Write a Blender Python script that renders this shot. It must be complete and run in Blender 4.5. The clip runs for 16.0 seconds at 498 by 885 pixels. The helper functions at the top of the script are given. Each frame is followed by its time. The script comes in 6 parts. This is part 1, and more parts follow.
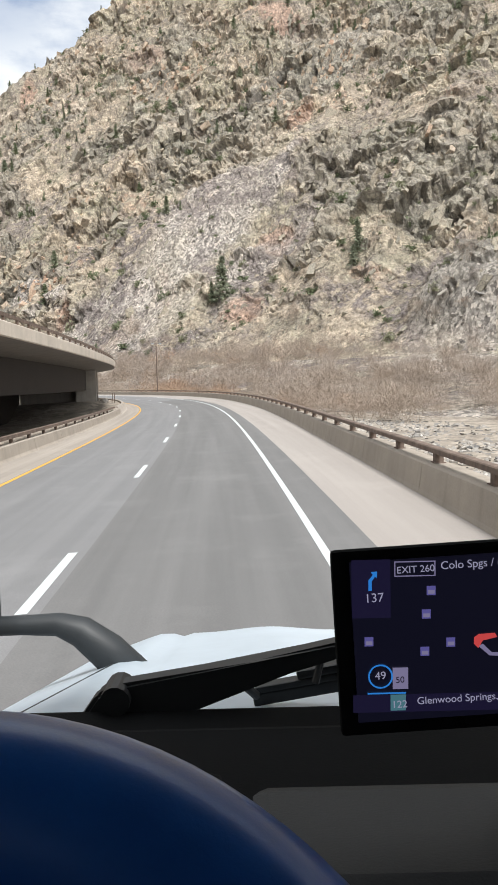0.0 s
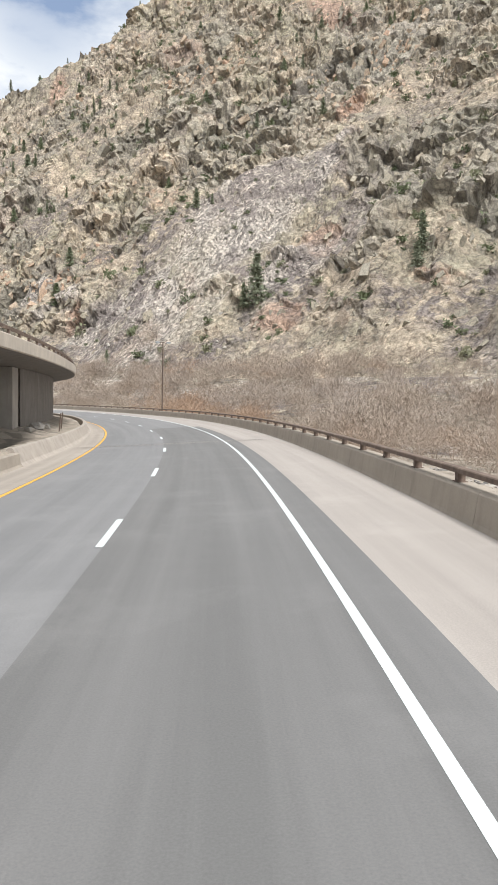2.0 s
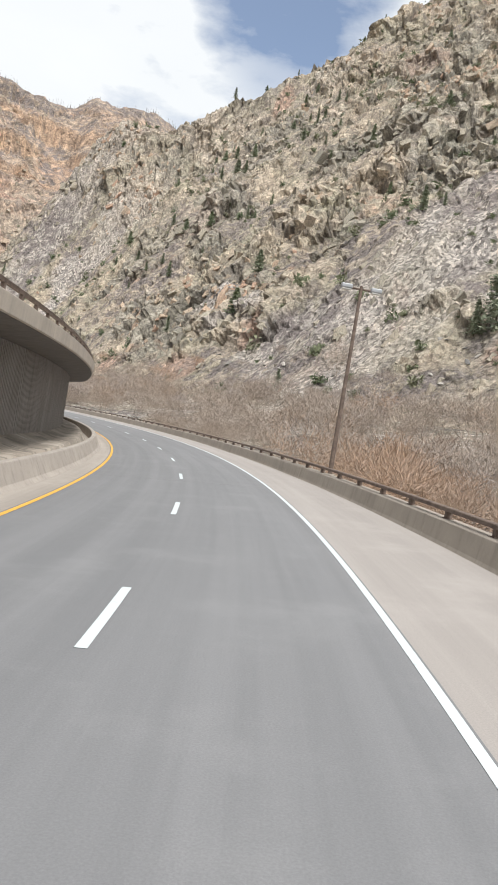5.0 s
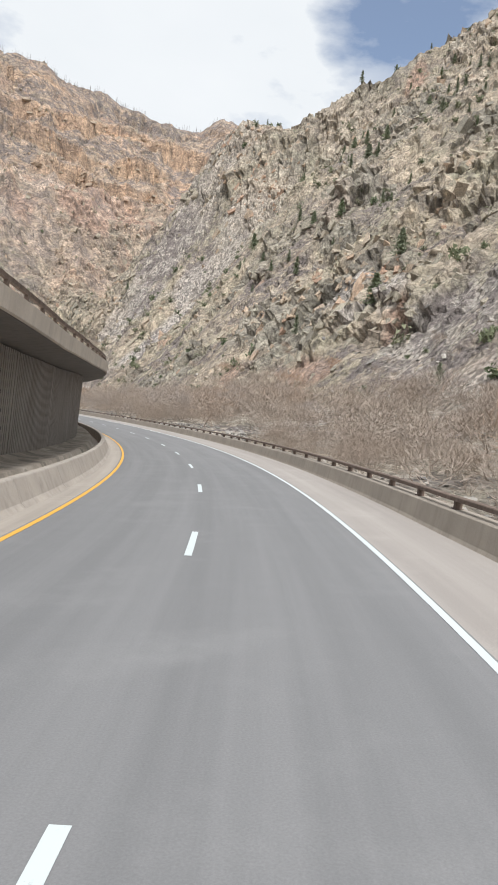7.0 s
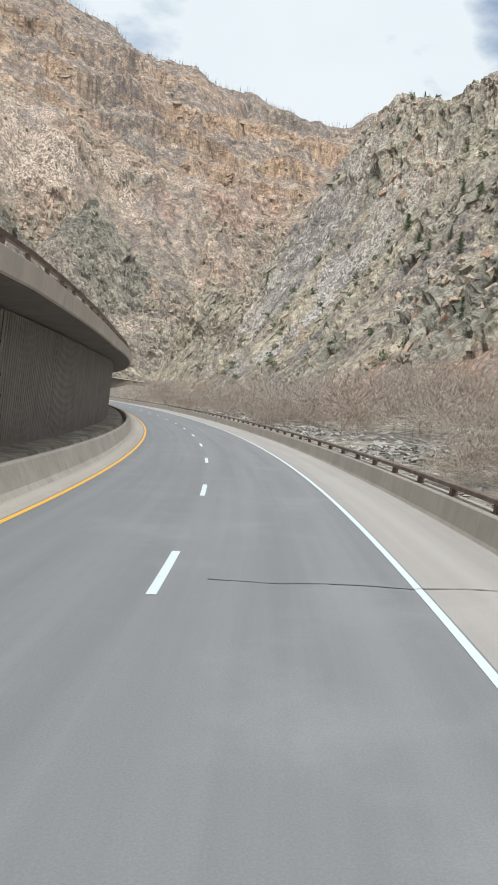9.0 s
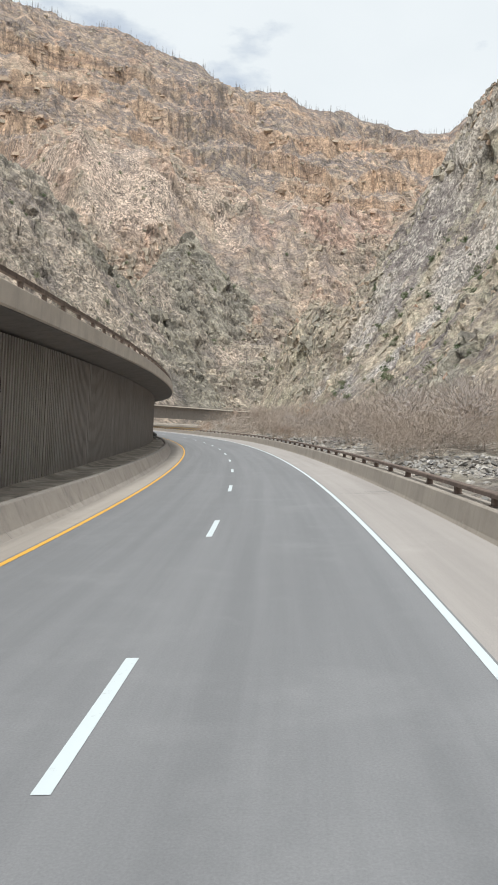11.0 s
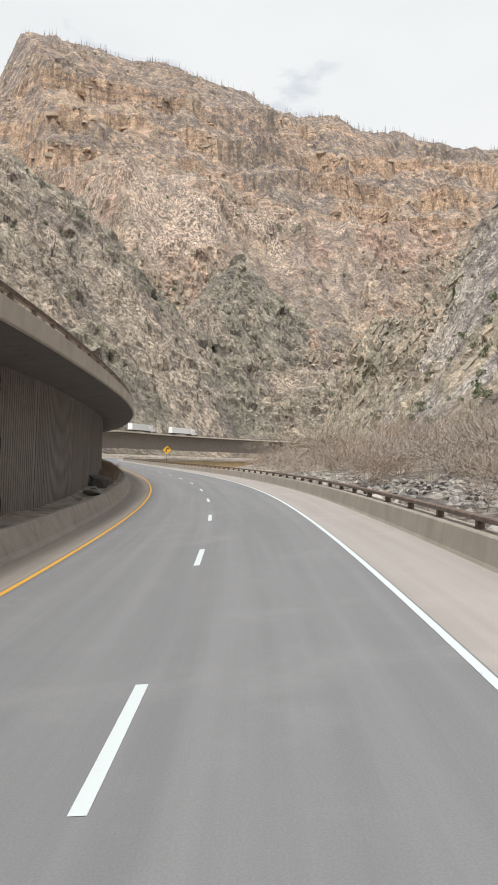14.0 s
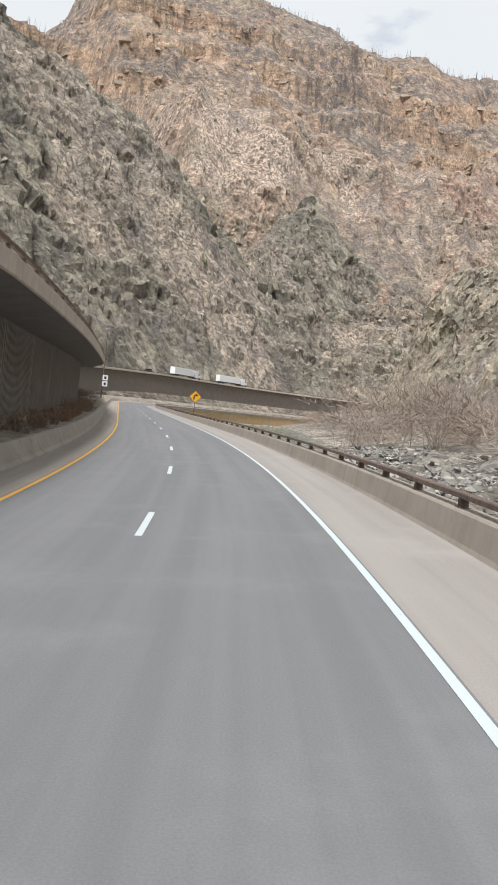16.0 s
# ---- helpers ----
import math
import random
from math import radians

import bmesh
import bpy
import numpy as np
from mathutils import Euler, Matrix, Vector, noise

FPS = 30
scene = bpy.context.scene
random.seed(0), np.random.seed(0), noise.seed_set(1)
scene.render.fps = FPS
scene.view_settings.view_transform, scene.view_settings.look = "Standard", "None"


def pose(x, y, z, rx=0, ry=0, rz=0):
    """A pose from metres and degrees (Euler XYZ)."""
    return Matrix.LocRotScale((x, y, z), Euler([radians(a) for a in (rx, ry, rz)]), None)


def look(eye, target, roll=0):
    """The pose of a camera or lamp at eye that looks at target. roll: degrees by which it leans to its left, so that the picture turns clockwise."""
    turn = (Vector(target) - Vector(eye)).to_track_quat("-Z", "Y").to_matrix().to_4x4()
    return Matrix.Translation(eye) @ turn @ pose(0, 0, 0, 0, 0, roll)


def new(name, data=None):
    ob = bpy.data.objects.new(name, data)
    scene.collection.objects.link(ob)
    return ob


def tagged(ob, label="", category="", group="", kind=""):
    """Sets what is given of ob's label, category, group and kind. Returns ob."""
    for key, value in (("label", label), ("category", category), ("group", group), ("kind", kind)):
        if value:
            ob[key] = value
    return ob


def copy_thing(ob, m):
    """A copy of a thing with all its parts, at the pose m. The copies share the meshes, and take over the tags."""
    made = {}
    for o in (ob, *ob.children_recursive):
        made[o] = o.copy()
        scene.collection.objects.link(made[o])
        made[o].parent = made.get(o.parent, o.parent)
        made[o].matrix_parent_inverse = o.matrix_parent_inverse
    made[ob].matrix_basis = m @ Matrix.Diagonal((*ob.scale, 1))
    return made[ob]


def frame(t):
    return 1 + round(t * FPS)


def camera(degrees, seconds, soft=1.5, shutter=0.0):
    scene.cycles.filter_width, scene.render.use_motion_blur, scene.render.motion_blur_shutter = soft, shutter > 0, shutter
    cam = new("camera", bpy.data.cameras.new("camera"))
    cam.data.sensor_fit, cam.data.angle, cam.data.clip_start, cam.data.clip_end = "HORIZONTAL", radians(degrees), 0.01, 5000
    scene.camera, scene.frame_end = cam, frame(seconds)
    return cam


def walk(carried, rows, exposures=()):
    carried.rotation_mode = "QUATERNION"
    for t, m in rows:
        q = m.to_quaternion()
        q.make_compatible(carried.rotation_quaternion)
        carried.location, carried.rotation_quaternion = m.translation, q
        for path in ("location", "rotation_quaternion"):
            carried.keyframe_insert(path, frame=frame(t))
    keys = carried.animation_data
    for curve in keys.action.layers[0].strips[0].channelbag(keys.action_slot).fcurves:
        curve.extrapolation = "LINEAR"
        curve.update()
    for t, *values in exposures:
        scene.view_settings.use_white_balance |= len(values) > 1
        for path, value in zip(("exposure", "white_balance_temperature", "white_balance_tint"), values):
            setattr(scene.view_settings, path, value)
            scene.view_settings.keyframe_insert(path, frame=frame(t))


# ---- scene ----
cam = camera(36.3, 16.0, soft=1.6)
ROWS = [
    (0.0, 0.6, 0.02, 2.44, 85.44, 1.4, 0.02),
    (0.5, 0.13, 11.07, 2.44, 85.53, 0.33, 0.36),
    (1.0, -0.4, 22.11, 2.44, 85.68, -0.15, 0.86),
    (1.5, -1.01, 33.14, 2.44, 86.36, 0.36, 1.07),
    (2.0, -1.71, 44.18, 2.44, 86.91, -0.95, 2.04),
    (2.5, -2.55, 55.18, 2.44, 86.96, -2.97, 3.67),
    (3.0, -3.57, 66.18, 2.44, 86.91, -4.33, 5.14),
    (3.5, -4.8, 77.15, 2.44, 87.02, -5.83, 6.43),
    (4.0, -6.47, 88.0, 2.43, 87.52, -6.86, 8.2),
    (4.5, -8.54, 98.78, 2.43, 88.74, -8.48, 11.95),
    (7.0, -25.44, 150.06, 2.37, 88.67, -6.87, 26.18),
    (7.5, -29.75, 159.43, 2.37, 88.35, -5.52, 28.67),
    (8.0, -34.47, 168.61, 2.38, 87.97, -5.58, 31.13),
    (8.5, -39.54, 177.5, 2.38, 87.76, -6.52, 33.75),
    (9.0, -44.98, 186.17, 2.39, 87.55, -7.71, 37.13),
    (9.5, -50.75, 194.48, 2.39, 87.57, -7.39, 40.21),
    (10.0, -56.85, 202.56, 2.4, 87.81, -6.63, 42.35),
    (12.5, -90.81, 239.9, 2.41, 90.77, 0.09, 49.74),
    (13.0, -98.23, 246.78, 2.4, 91.61, -0.66, 50.33),
    (13.5, -105.78, 253.52, 2.39, 91.79, -1.1, 50.37),
    (14.0, -113.44, 260.13, 2.38, 91.11, -2.01, 50.21),
    (14.5, -121.22, 266.59, 2.37, 90.56, -3.55, 49.86),
    (15.0, -128.88, 273.06, 2.38, 89.3, -4.89, 50.2),
    (15.5, -136.68, 279.35, 2.39, 87.49, -6.26, 51.83),
    (16.0, -144.63, 285.46, 2.41, 87.45, -6.5, 54.21),
]

EXPOSURES = [(0.0, 0.18, 6500, 10), (4.5, 0.06, 6450, 10), (7.0, -0.06, 6370, 10), (8.0, -0.09, 6200, 7), (9.5, -0.1, 6150, 6), (10.0, -0.1, 6160, 6), (12.5, -0.08, 6500, 10), (14.5, -0.1, 6550, 10), (16.0, -0.14, 6350, 10)]
walk(cam, [(t, pose(x, y, z, rx, ry, rz)) for t, x, y, z, rx, ry, rz in ROWS], EXPOSURES)

# ---------------------------------------------------------------- light
world = bpy.data.worlds.new("sky")
scene.world = world
world.use_nodes = True
SUN_ELEV, SUN_AZ = 60.0, 146.0          # azimuth clockwise from +y


def build_sky():
    nt = world.node_tree
    nt.nodes.clear()
    out = nt.nodes.new("ShaderNodeOutputWorld")
    bg = nt.nodes.new("ShaderNodeBackground")
    sky = nt.nodes.new("ShaderNodeTexSky")
    sky.sky_type, sky.sun_disc = "NISHITA", False
    sky.sun_elevation, sky.sun_rotation = radians(SUN_ELEV), radians(SUN_AZ)
    sky.air_density, sky.dust_density = 1.0, 2.0
    tc = nt.nodes.new("ShaderNodeTexCoord")
    mp = nt.nodes.new("ShaderNodeMapping")
    mp.inputs["Scale"].default_value = (1.0, 1.0, 2.2)
    n1 = nt.nodes.new("ShaderNodeTexNoise")
    n1.inputs["Scale"].default_value, n1.inputs["Detail"].default_value, n1.inputs["Roughness"].default_value = 2.3, 8.0, 0.55
    ramp = nt.nodes.new("ShaderNodeValToRGB")
    ramp.color_ramp.elements[0].position, ramp.color_ramp.elements[1].position = 0.31, 0.44
    n2 = nt.nodes.new("ShaderNodeTexNoise")
    n2.inputs["Scale"].default_value, n2.inputs["Detail"].default_value = 4.0, 6.0
    cl = nt.nodes.new("ShaderNodeMixRGB")
    cl.inputs[1].default_value, cl.inputs[2].default_value = (5.5, 5.75, 5.9, 1), (6.5, 6.6, 6.65, 1)
    mix = nt.nodes.new("ShaderNodeMixRGB")
    bg.inputs["Strength"].default_value = 0.155
    lk = nt.links.new
    lk(tc.outputs["Generated"], mp.inputs["Vector"])
    lk(mp.outputs[0], n1.inputs["Vector"]), lk(mp.outputs[0], n2.inputs["Vector"])
    lk(n1.outputs["Fac"], ramp.inputs["Fac"]), lk(n2.outputs["Fac"], cl.inputs[0])
    # a gap in the cloud over the bend
    unit = nt.nodes.new("ShaderNodeVectorMath")
    unit.operation = "DOT_PRODUCT"
    unit.inputs[1].default_value = (-0.265, 0.855, 0.446)
    gap = nt.nodes.new("ShaderNodeMath")
    gap.operation, gap.inputs[1].default_value = "MULTIPLY_ADD", 0.05
    gap.inputs[2].default_value = -0.025
    lk(n1.outputs["Fac"], gap.inputs[0])
    wide = nt.nodes.new("ShaderNodeMath")
    wide.operation = "ADD"
    hole = nt.nodes.new("ShaderNodeMapRange")
    for k, x in (("From Min", 0.9925), ("From Max", 0.998), ("To Min", 1.0), ("To Max", 0.1)):
        hole.inputs[k].default_value = x
    cover = nt.nodes.new("ShaderNodeMath")
    cover.operation = "MULTIPLY"
    lk(tc.outputs["Generated"], unit.inputs[0]), lk(unit.outputs["Value"], wide.inputs[0]), lk(gap.outputs[0], wide.inputs[1])
    lk(wide.outputs[0], hole.inputs["Value"]), lk(hole.outputs[0], cover.inputs[0]), lk(ramp.outputs["Color"], cover.inputs[1])
    lk(cover.outputs[0], mix.inputs[0])
    lk(sky.outputs[0], mix.inputs[1]), lk(cl.outputs[0], mix.inputs[2])
    lk(mix.outputs[0], bg.inputs["Color"]), lk(bg.outputs[0], out.inputs["Surface"])


build_sky()
sun = new("sun", bpy.data.lights.new("sun", "SUN"))
sun.data.energy, sun.data.angle, sun.data.color = 4.4, radians(14), (1.0, 0.985, 0.955)
_a, _e = radians(SUN_AZ), radians(SUN_ELEV)
sun.matrix_world = look((0, 0, 300), (-300 * math.sin(_a) * math.cos(_e), -300 * math.cos(_a) * math.cos(_e), 300 - 300 * math.sin(_e)))

# ---------------------------------------------------------------- materials
def mat(name, base=(0.5, 0.5, 0.5), rough=0.8, metal=0.0):
    m = bpy.data.materials.new(name)
    m.use_nodes = True
    b = m.node_tree.nodes["Principled BSDF"]
    b.inputs["Base Color"].default_value = (*base, 1)
    b.inputs["Roughness"].default_value, b.inputs["Metallic"].default_value = rough, metal
    return m


class Net:
    """A few short words for wiring a material's nodes."""

    def __init__(self, m):
        self.t = m.node_tree
        self.b = self.t.nodes["Principled BSDF"]

    def add(self, kind, **inputs):
        n = self.t.nodes.new(kind)
        for k, v in inputs.items():
            n.inputs[k.replace("_", " ")].default_value = v
        return n

    def link(self, a, b):
        self.t.links.new(a, b)

    def coord(self, out="Object", scale=(1, 1, 1), rot=(0, 0, 0)):
        tc = self.t.nodes.new("ShaderNodeTexCoord")
        mp = self.add("ShaderNodeMapping", Scale=scale, Rotation=rot)
        self.link(tc.outputs[out], mp.inputs["Vector"])
        return mp.outputs[0]

    def cells(self, vec, scale):
        """Angular broken pieces: a tone for each and the distance to its edge."""
        wob = self.add("ShaderNodeTexNoise", Scale=scale * 1.1, Detail=2.0)
        self.link(vec, wob.inputs["Vector"])
        vec = self.mix(1.0, vec, self.mix(1.0, wob.outputs["Color"], 0.45 / scale, "MULTIPLY"), "ADD")
        a, b = self.add("ShaderNodeTexVoronoi", Scale=scale), self.add("ShaderNodeTexVoronoi", Scale=scale)
        b.feature = "DISTANCE_TO_EDGE"
        self.link(vec, a.inputs["Vector"]), self.link(vec, b.inputs["Vector"])
        grey = self.t.nodes.new("ShaderNodeRGBToBW")
        self.link(a.outputs["Color"], grey.inputs[0])
        return grey.outputs[0], b.outputs["Distance"]

    def noise(self, vec, scale, detail=6.0, rough=0.6, dist=0.0):
        n = self.add("ShaderNodeTexNoise", Scale=scale, Detail=detail, Roughness=rough, Distortion=dist)
        self.link(vec, n.inputs["Vector"])
        return n.outputs["Fac"]

    def ramp(self, fac, stops):
        r = self.t.nodes.new("ShaderNodeValToRGB")
        e = r.color_ramp.elements
        while len(e) < len(stops):
            e.new(0.5)
        for el, (p, c) in zip(e, stops):
            el.position, el.color = p, (*c, 1) if len(c) == 3 else c
        self.link(fac, r.inputs["Fac"])
        return r.outputs["Color"]

    def mix(self, fac, a, b, mode="MIX"):
        n = self.t.nodes.new("ShaderNodeMixRGB")
        n.blend_type = mode
        for v, i in ((fac, 0), (a, 1), (b, 2)):
            if isinstance(v, (int, float)):
                n.inputs[i].default_value = v if i == 0 else (v, v, v, 1)
            elif isinstance(v, tuple):
                n.inputs[i].default_value = (*v, 1)
            else:
                self.link(v, n.inputs[i])
        return n.outputs[0]

    def math(self, op, a, b=0.0):
        n = self.t.nodes.new("ShaderNodeMath")
        n.operation = op
        for v, i in ((a, 0), (b, 1)):
            if isinstance(v, (int, float)):
                n.inputs[i].default_value = v
            else:
                self.link(v, n.inputs[i])
        return n.outputs[0]

    def attr(self, name):
        n = self.t.nodes.new("ShaderNodeAttribute")
        n.attribute_name = name
        return n.outputs["Fac"]

    def rand(self):
        return self.t.nodes.new("ShaderNodeObjectInfo").outputs["Random"]

    def bump(self, height, strength=0.5, distance=0.02):
        n = self.add("ShaderNodeBump", Strength=strength, Distance=distance)
        self.link(height, n.inputs["Height"])
        self.link(n.outputs[0], self.b.inputs["Normal"])

    def base(self, c):
        self.link(c, self.b.inputs["Base Color"])

    def rough(self, c):
        self.link(c, self.b.inputs["Roughness"])


def rock_material(name, pale, dark, green, red, red_at=0.60, scale=1.0, gravel=(0.37, 0.33, 0.285), shade=None, lean=0.6):
    """Weathered canyon rock: jointed blocks, lichen, rusty stains, scree, brush and fine cracks."""
    m = mat(name, pale, 0.95)
    n = Net(m)
    v = n.coord("Object")
    steep = n.coord("Object", (1.0, 1.0, 0.5), (0.35, 0.3, lean))
    flat = n.coord("Object", (0.6, 0.6, 1.25), (-0.45, 0.3, lean))
    mid = n.noise(v, 0.07 * scale, 9, 0.68, 0.3)
    fine = n.noise(v, 0.8 * scale, 9, 0.75)
    c = n.ramp(mid, [(0.34, dark), (0.46, pale), (0.64, tuple(min(1, x * 1.22) for x in pale))])
    c = n.mix(n.ramp(n.noise(v, 0.028 * scale, 9, 0.74), [(0.45, (0, 0, 0)), (0.60, (0.9, 0.9, 0.9))]), c, green)
    stain = n.ramp(n.noise(v, 0.021 * scale, 9, 0.74, 0.8), [(red_at - 0.02, (0, 0, 0)), (red_at + 0.07, (0.85, 0.85, 0.85))])
    c = n.mix(stain, c, red)
    c = n.mix(n.attr("pink"), c, (0.47, 0.325, 0.25))
    if shade:
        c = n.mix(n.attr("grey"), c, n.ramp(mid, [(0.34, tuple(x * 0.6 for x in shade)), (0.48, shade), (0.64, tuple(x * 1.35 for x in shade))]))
        band = n.noise(n.coord("Object", (0.12, 0.12, 2.4)), 0.05, 8, 0.65)
        c = n.mix(n.math("MULTIPLY", n.attr("strata"), 0.8), c, n.ramp(band, [(0.34, (0.25, 0.175, 0.14)), (0.45, (0.47, 0.315, 0.21)), (0.56, (0.59, 0.415, 0.28)), (0.68, (0.38, 0.25, 0.185))]))
    tone_a, edge_a = n.cells(steep, 0.17 * scale)
    tone_b, edge_b = n.cells(flat, 0.52 * scale)
    tone_c, edge_c = n.cells(steep, 1.3 * scale)
    solid = n.math("SUBTRACT", 1.0, n.math("MULTIPLY", n.attr("scree"), 0.85))
    c = n.mix(n.math("MULTIPLY", solid, 0.55), c, n.ramp(tone_a, [(0.2, (0.74, 0.73, 0.73)), (0.5, (1, 1, 1)), (0.8, (1.18, 1.175, 1.16))]), "MULTIPLY")
    c = n.mix(n.math("MULTIPLY", solid, 0.6), c, n.ramp(tone_b, [(0.2, (0.66, 0.65, 0.65)), (0.5, (1, 1, 1)), (0.8, (1.26, 1.25, 1.23))]), "MULTIPLY")
    pebbles = n.mix(1.0, gravel, n.ramp(tone_c, [(0.2, (0.55, 0.54, 0.55)), (0.5, (1, 1, 1)), (0.8, (1.42, 1.41, 1.40))]), "MULTIPLY")
    c = n.mix(n.attr("scree"), c, pebbles)
    c = n.mix(0.75, c, n.ramp(tone_c, [(0.2, (0.70, 0.69, 0.69)), (0.5, (1, 1, 1)), (0.8, (1.24, 1.23, 1.22))]), "MULTIPLY")
    twigs = n.ramp(fine, [(0.35, (0.10, 0.085, 0.08)), (0.5, (0.20, 0.17, 0.16)), (0.66, (0.31, 0.27, 0.25))])
    c = n.mix(n.math("MULTIPLY", n.attr("brush"), n.ramp(n.noise(v, 0.16 * scale, 7, 0.7), [(0.45, (0.05, 0.05, 0.05)), (0.53, (0.95, 0.95, 0.95))])), c, twigs)
    c = n.mix(0.85, c, n.ramp(fine, [(0.36, (0.45, 0.44, 0.43)), (0.48, (0.96, 0.96, 0.96)), (0.62, (1.25, 1.245, 1.24))]), "MULTIPLY")
    joints = n.mix(1.0, n.ramp(edge_a, [(0.0, (0.42, 0.41, 0.41)), (0.05, (1, 1, 1))]), n.ramp(edge_b, [(0.0, (0.52, 0.51, 0.51)), (0.06, (1, 1, 1))]), "MULTIPLY")
    open_ = n.ramp(n.noise(v, 0.09 * scale, 5, 0.65), [(0.42, (0.05, 0.05, 0.05)), (0.58, (0.9, 0.9, 0.9))])
    c = n.mix(n.math("MULTIPLY", solid, open_), c, joints, "MULTIPLY")
    c = n.mix(1.0, c, n.ramp(n.attr("facet"), [(0.0, (0.64, 0.64, 0.65)), (0.5, (1.0, 1.0, 1.0)), (1.0, (1.26, 1.25, 1.23))]), "MULTIPLY")
    c = n.mix(n.attr("crack"), c, (0.11, 0.097, 0.085))
    n.base(c)
    h = n.math("ADD", n.math("ADD", n.math("MULTIPLY", tone_a, 1.6), n.math("MULTIPLY", tone_b, 0.9)), n.math("ADD", n.math("MULTIPLY", fine, 1.5), n.math("MULTIPLY", tone_c, 0.35)))
    n.bump(h, 0.9, 1.0 / scale)
    return m


M_ROCK = rock_material("canyon_rock", (0.445, 0.375, 0.29), (0.255, 0.222, 0.182), (0.36, 0.333, 0.247), (0.49, 0.325, 0.24), 0.60, gravel=(0.40, 0.365, 0.33), shade=(0.27, 0.262, 0.228))
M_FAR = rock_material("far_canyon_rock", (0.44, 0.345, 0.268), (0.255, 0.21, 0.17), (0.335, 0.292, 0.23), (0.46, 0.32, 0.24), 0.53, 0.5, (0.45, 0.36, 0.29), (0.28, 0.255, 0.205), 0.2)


def concrete(name, base, stain=0.6, rough=0.85, streak=1.0):
    m = mat(name, base, rough)
    n = Net(m)
    v = n.coord("Object")
    a = n.noise(v, 0.7, 8, 0.65)
    b = n.noise(n.coord("Object", (2.2, 2.2, 0.22 * streak)), 1.2, 6, 0.6)
    g = n.noise(v, 28.0, 4, 0.6)
    c = n.mix(n.ramp(a, [(0.35, (0, 0, 0)), (0.7, (1, 1, 1))]), base, tuple(x * 0.78 for x in base))
    c = n.mix(n.math("MULTIPLY", n.ramp(b, [(0.5, (0, 0, 0)), (0.72, (1, 1, 1))]), stain * 0.6), c, tuple(x * 0.5 for x in base))
    c = n.mix(0.35, c, n.ramp(g, [(0.3, (0.75, 0.75, 0.75)), (0.7, (1.15, 1.15, 1.15))]), "MULTIPLY")
    n.base(c)
    n.bump(n.math("ADD", g, a), 0.25, 0.01)
    return m


M_BARRIER = concrete("barrier_concrete", (0.36, 0.315, 0.265))
M_FASCIA = concrete("deck_concrete", (0.60, 0.53, 0.45), 0.5)
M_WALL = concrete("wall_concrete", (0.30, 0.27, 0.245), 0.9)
M_PIER = concrete("pier_concrete", (0.42, 0.385, 0.345), 0.7)
# beam and back wall below the deck: shade painted in as near-black
M_BEAM = concrete("shaded_recess_concrete", (0.038, 0.030, 0.026), 0.5)
# streaked deck concrete again, darkened in its base colour for the underside's shade
M_SOFFIT = concrete("shaded_stained_soffit", (0.19, 0.172, 0.157), 0.9)
M_DIRTYWALL = concrete("dirty_barrier_concrete", (0.40, 0.355, 0.31), 0.9)
M_TAN = concrete("tan_wall", (0.60, 0.44, 0.26), 0.4)
M_RUST = mat("weathered_steel", (0.11, 0.07, 0.05), 0.75, 0.3)


def rust():
    n = Net(M_RUST)
    v = n.coord("Object")
    c = n.ramp(n.noise(v, 3.0, 8, 0.7), [(0.3, (0.08, 0.058, 0.048)), (0.55, (0.17, 0.125, 0.10)), (0.75, (0.26, 0.20, 0.165))])
    n.base(c)
    n.bump(n.noise(v, 40, 4), 0.3, 0.003)


rust()


def road_material(name, base, wheel, light):
    """Worn paving: x of the UV is metres across, y metres along."""
    m = mat(name, base, 0.9)
    n = Net(m)
    uv = n.coord("UV")
    a = n.noise(uv, 0.35, 8, 0.7)
    lng = n.noise(n.coord("UV", (1.6, 0.035, 1)), 1.0, 6, 0.6)
    g = n.noise(uv, 45.0, 3, 0.7)
    c = n.mix(n.ramp(lng, [(0.36, (0, 0, 0)), (0.62, (1, 1, 1))]), base, wheel)
    c = n.mix(n.ramp(a, [(0.52, (0, 0, 0)), (0.75, (0.7, 0.7, 0.7))]), c, light)
    c = n.mix(0.5, c, n.ramp(g, [(0.3, (0.75, 0.75, 0.76)), (0.7, (1.2, 1.2, 1.2))]), "MULTIPLY")
    n.base(c)
    n.rough(n.ramp(a, [(0.3, (0.75, 0.75, 0.75)), (0.7, (0.95, 0.95, 0.95))]))
    n.bump(g, 0.35, 0.006)
    return m


M_ASPHALT = road_material("worn_asphalt", (0.187, 0.186, 0.189), (0.158, 0.158, 0.161), (0.232, 0.230, 0.231))
M_PATCH = road_material("newer_asphalt", (0.15, 0.148, 0.147), (0.12, 0.119, 0.118), (0.195, 0.192, 0.19))
M_SHOULDER = road_material("concrete_shoulder", (0.325, 0.296, 0.272), (0.275, 0.249, 0.229), (0.375, 0.343, 0.316))


M_INNER = road_material("dirty_inner_shoulder", (0.35, 0.31, 0.27), (0.27, 0.24, 0.21), (0.42, 0.375, 0.33))


def paint(name, base):
    m = mat(name, base, 0.7)
    n = Net(m)
    uv = n.coord("UV")
    w = n.ramp(n.noise(uv, 5.0, 8, 0.75), [(0.30, (0.0, 0.0, 0.0)), (0.40, (1, 1, 1))])
    n.base(n.mix(w, tuple(x * 0.55 for x in base), base))
    return m


M_WHITE = paint("white_road_paint", (0.52, 0.565, 0.57))
M_YELLOW = paint("yellow_road_paint", (0.66, 0.36, 0.055))


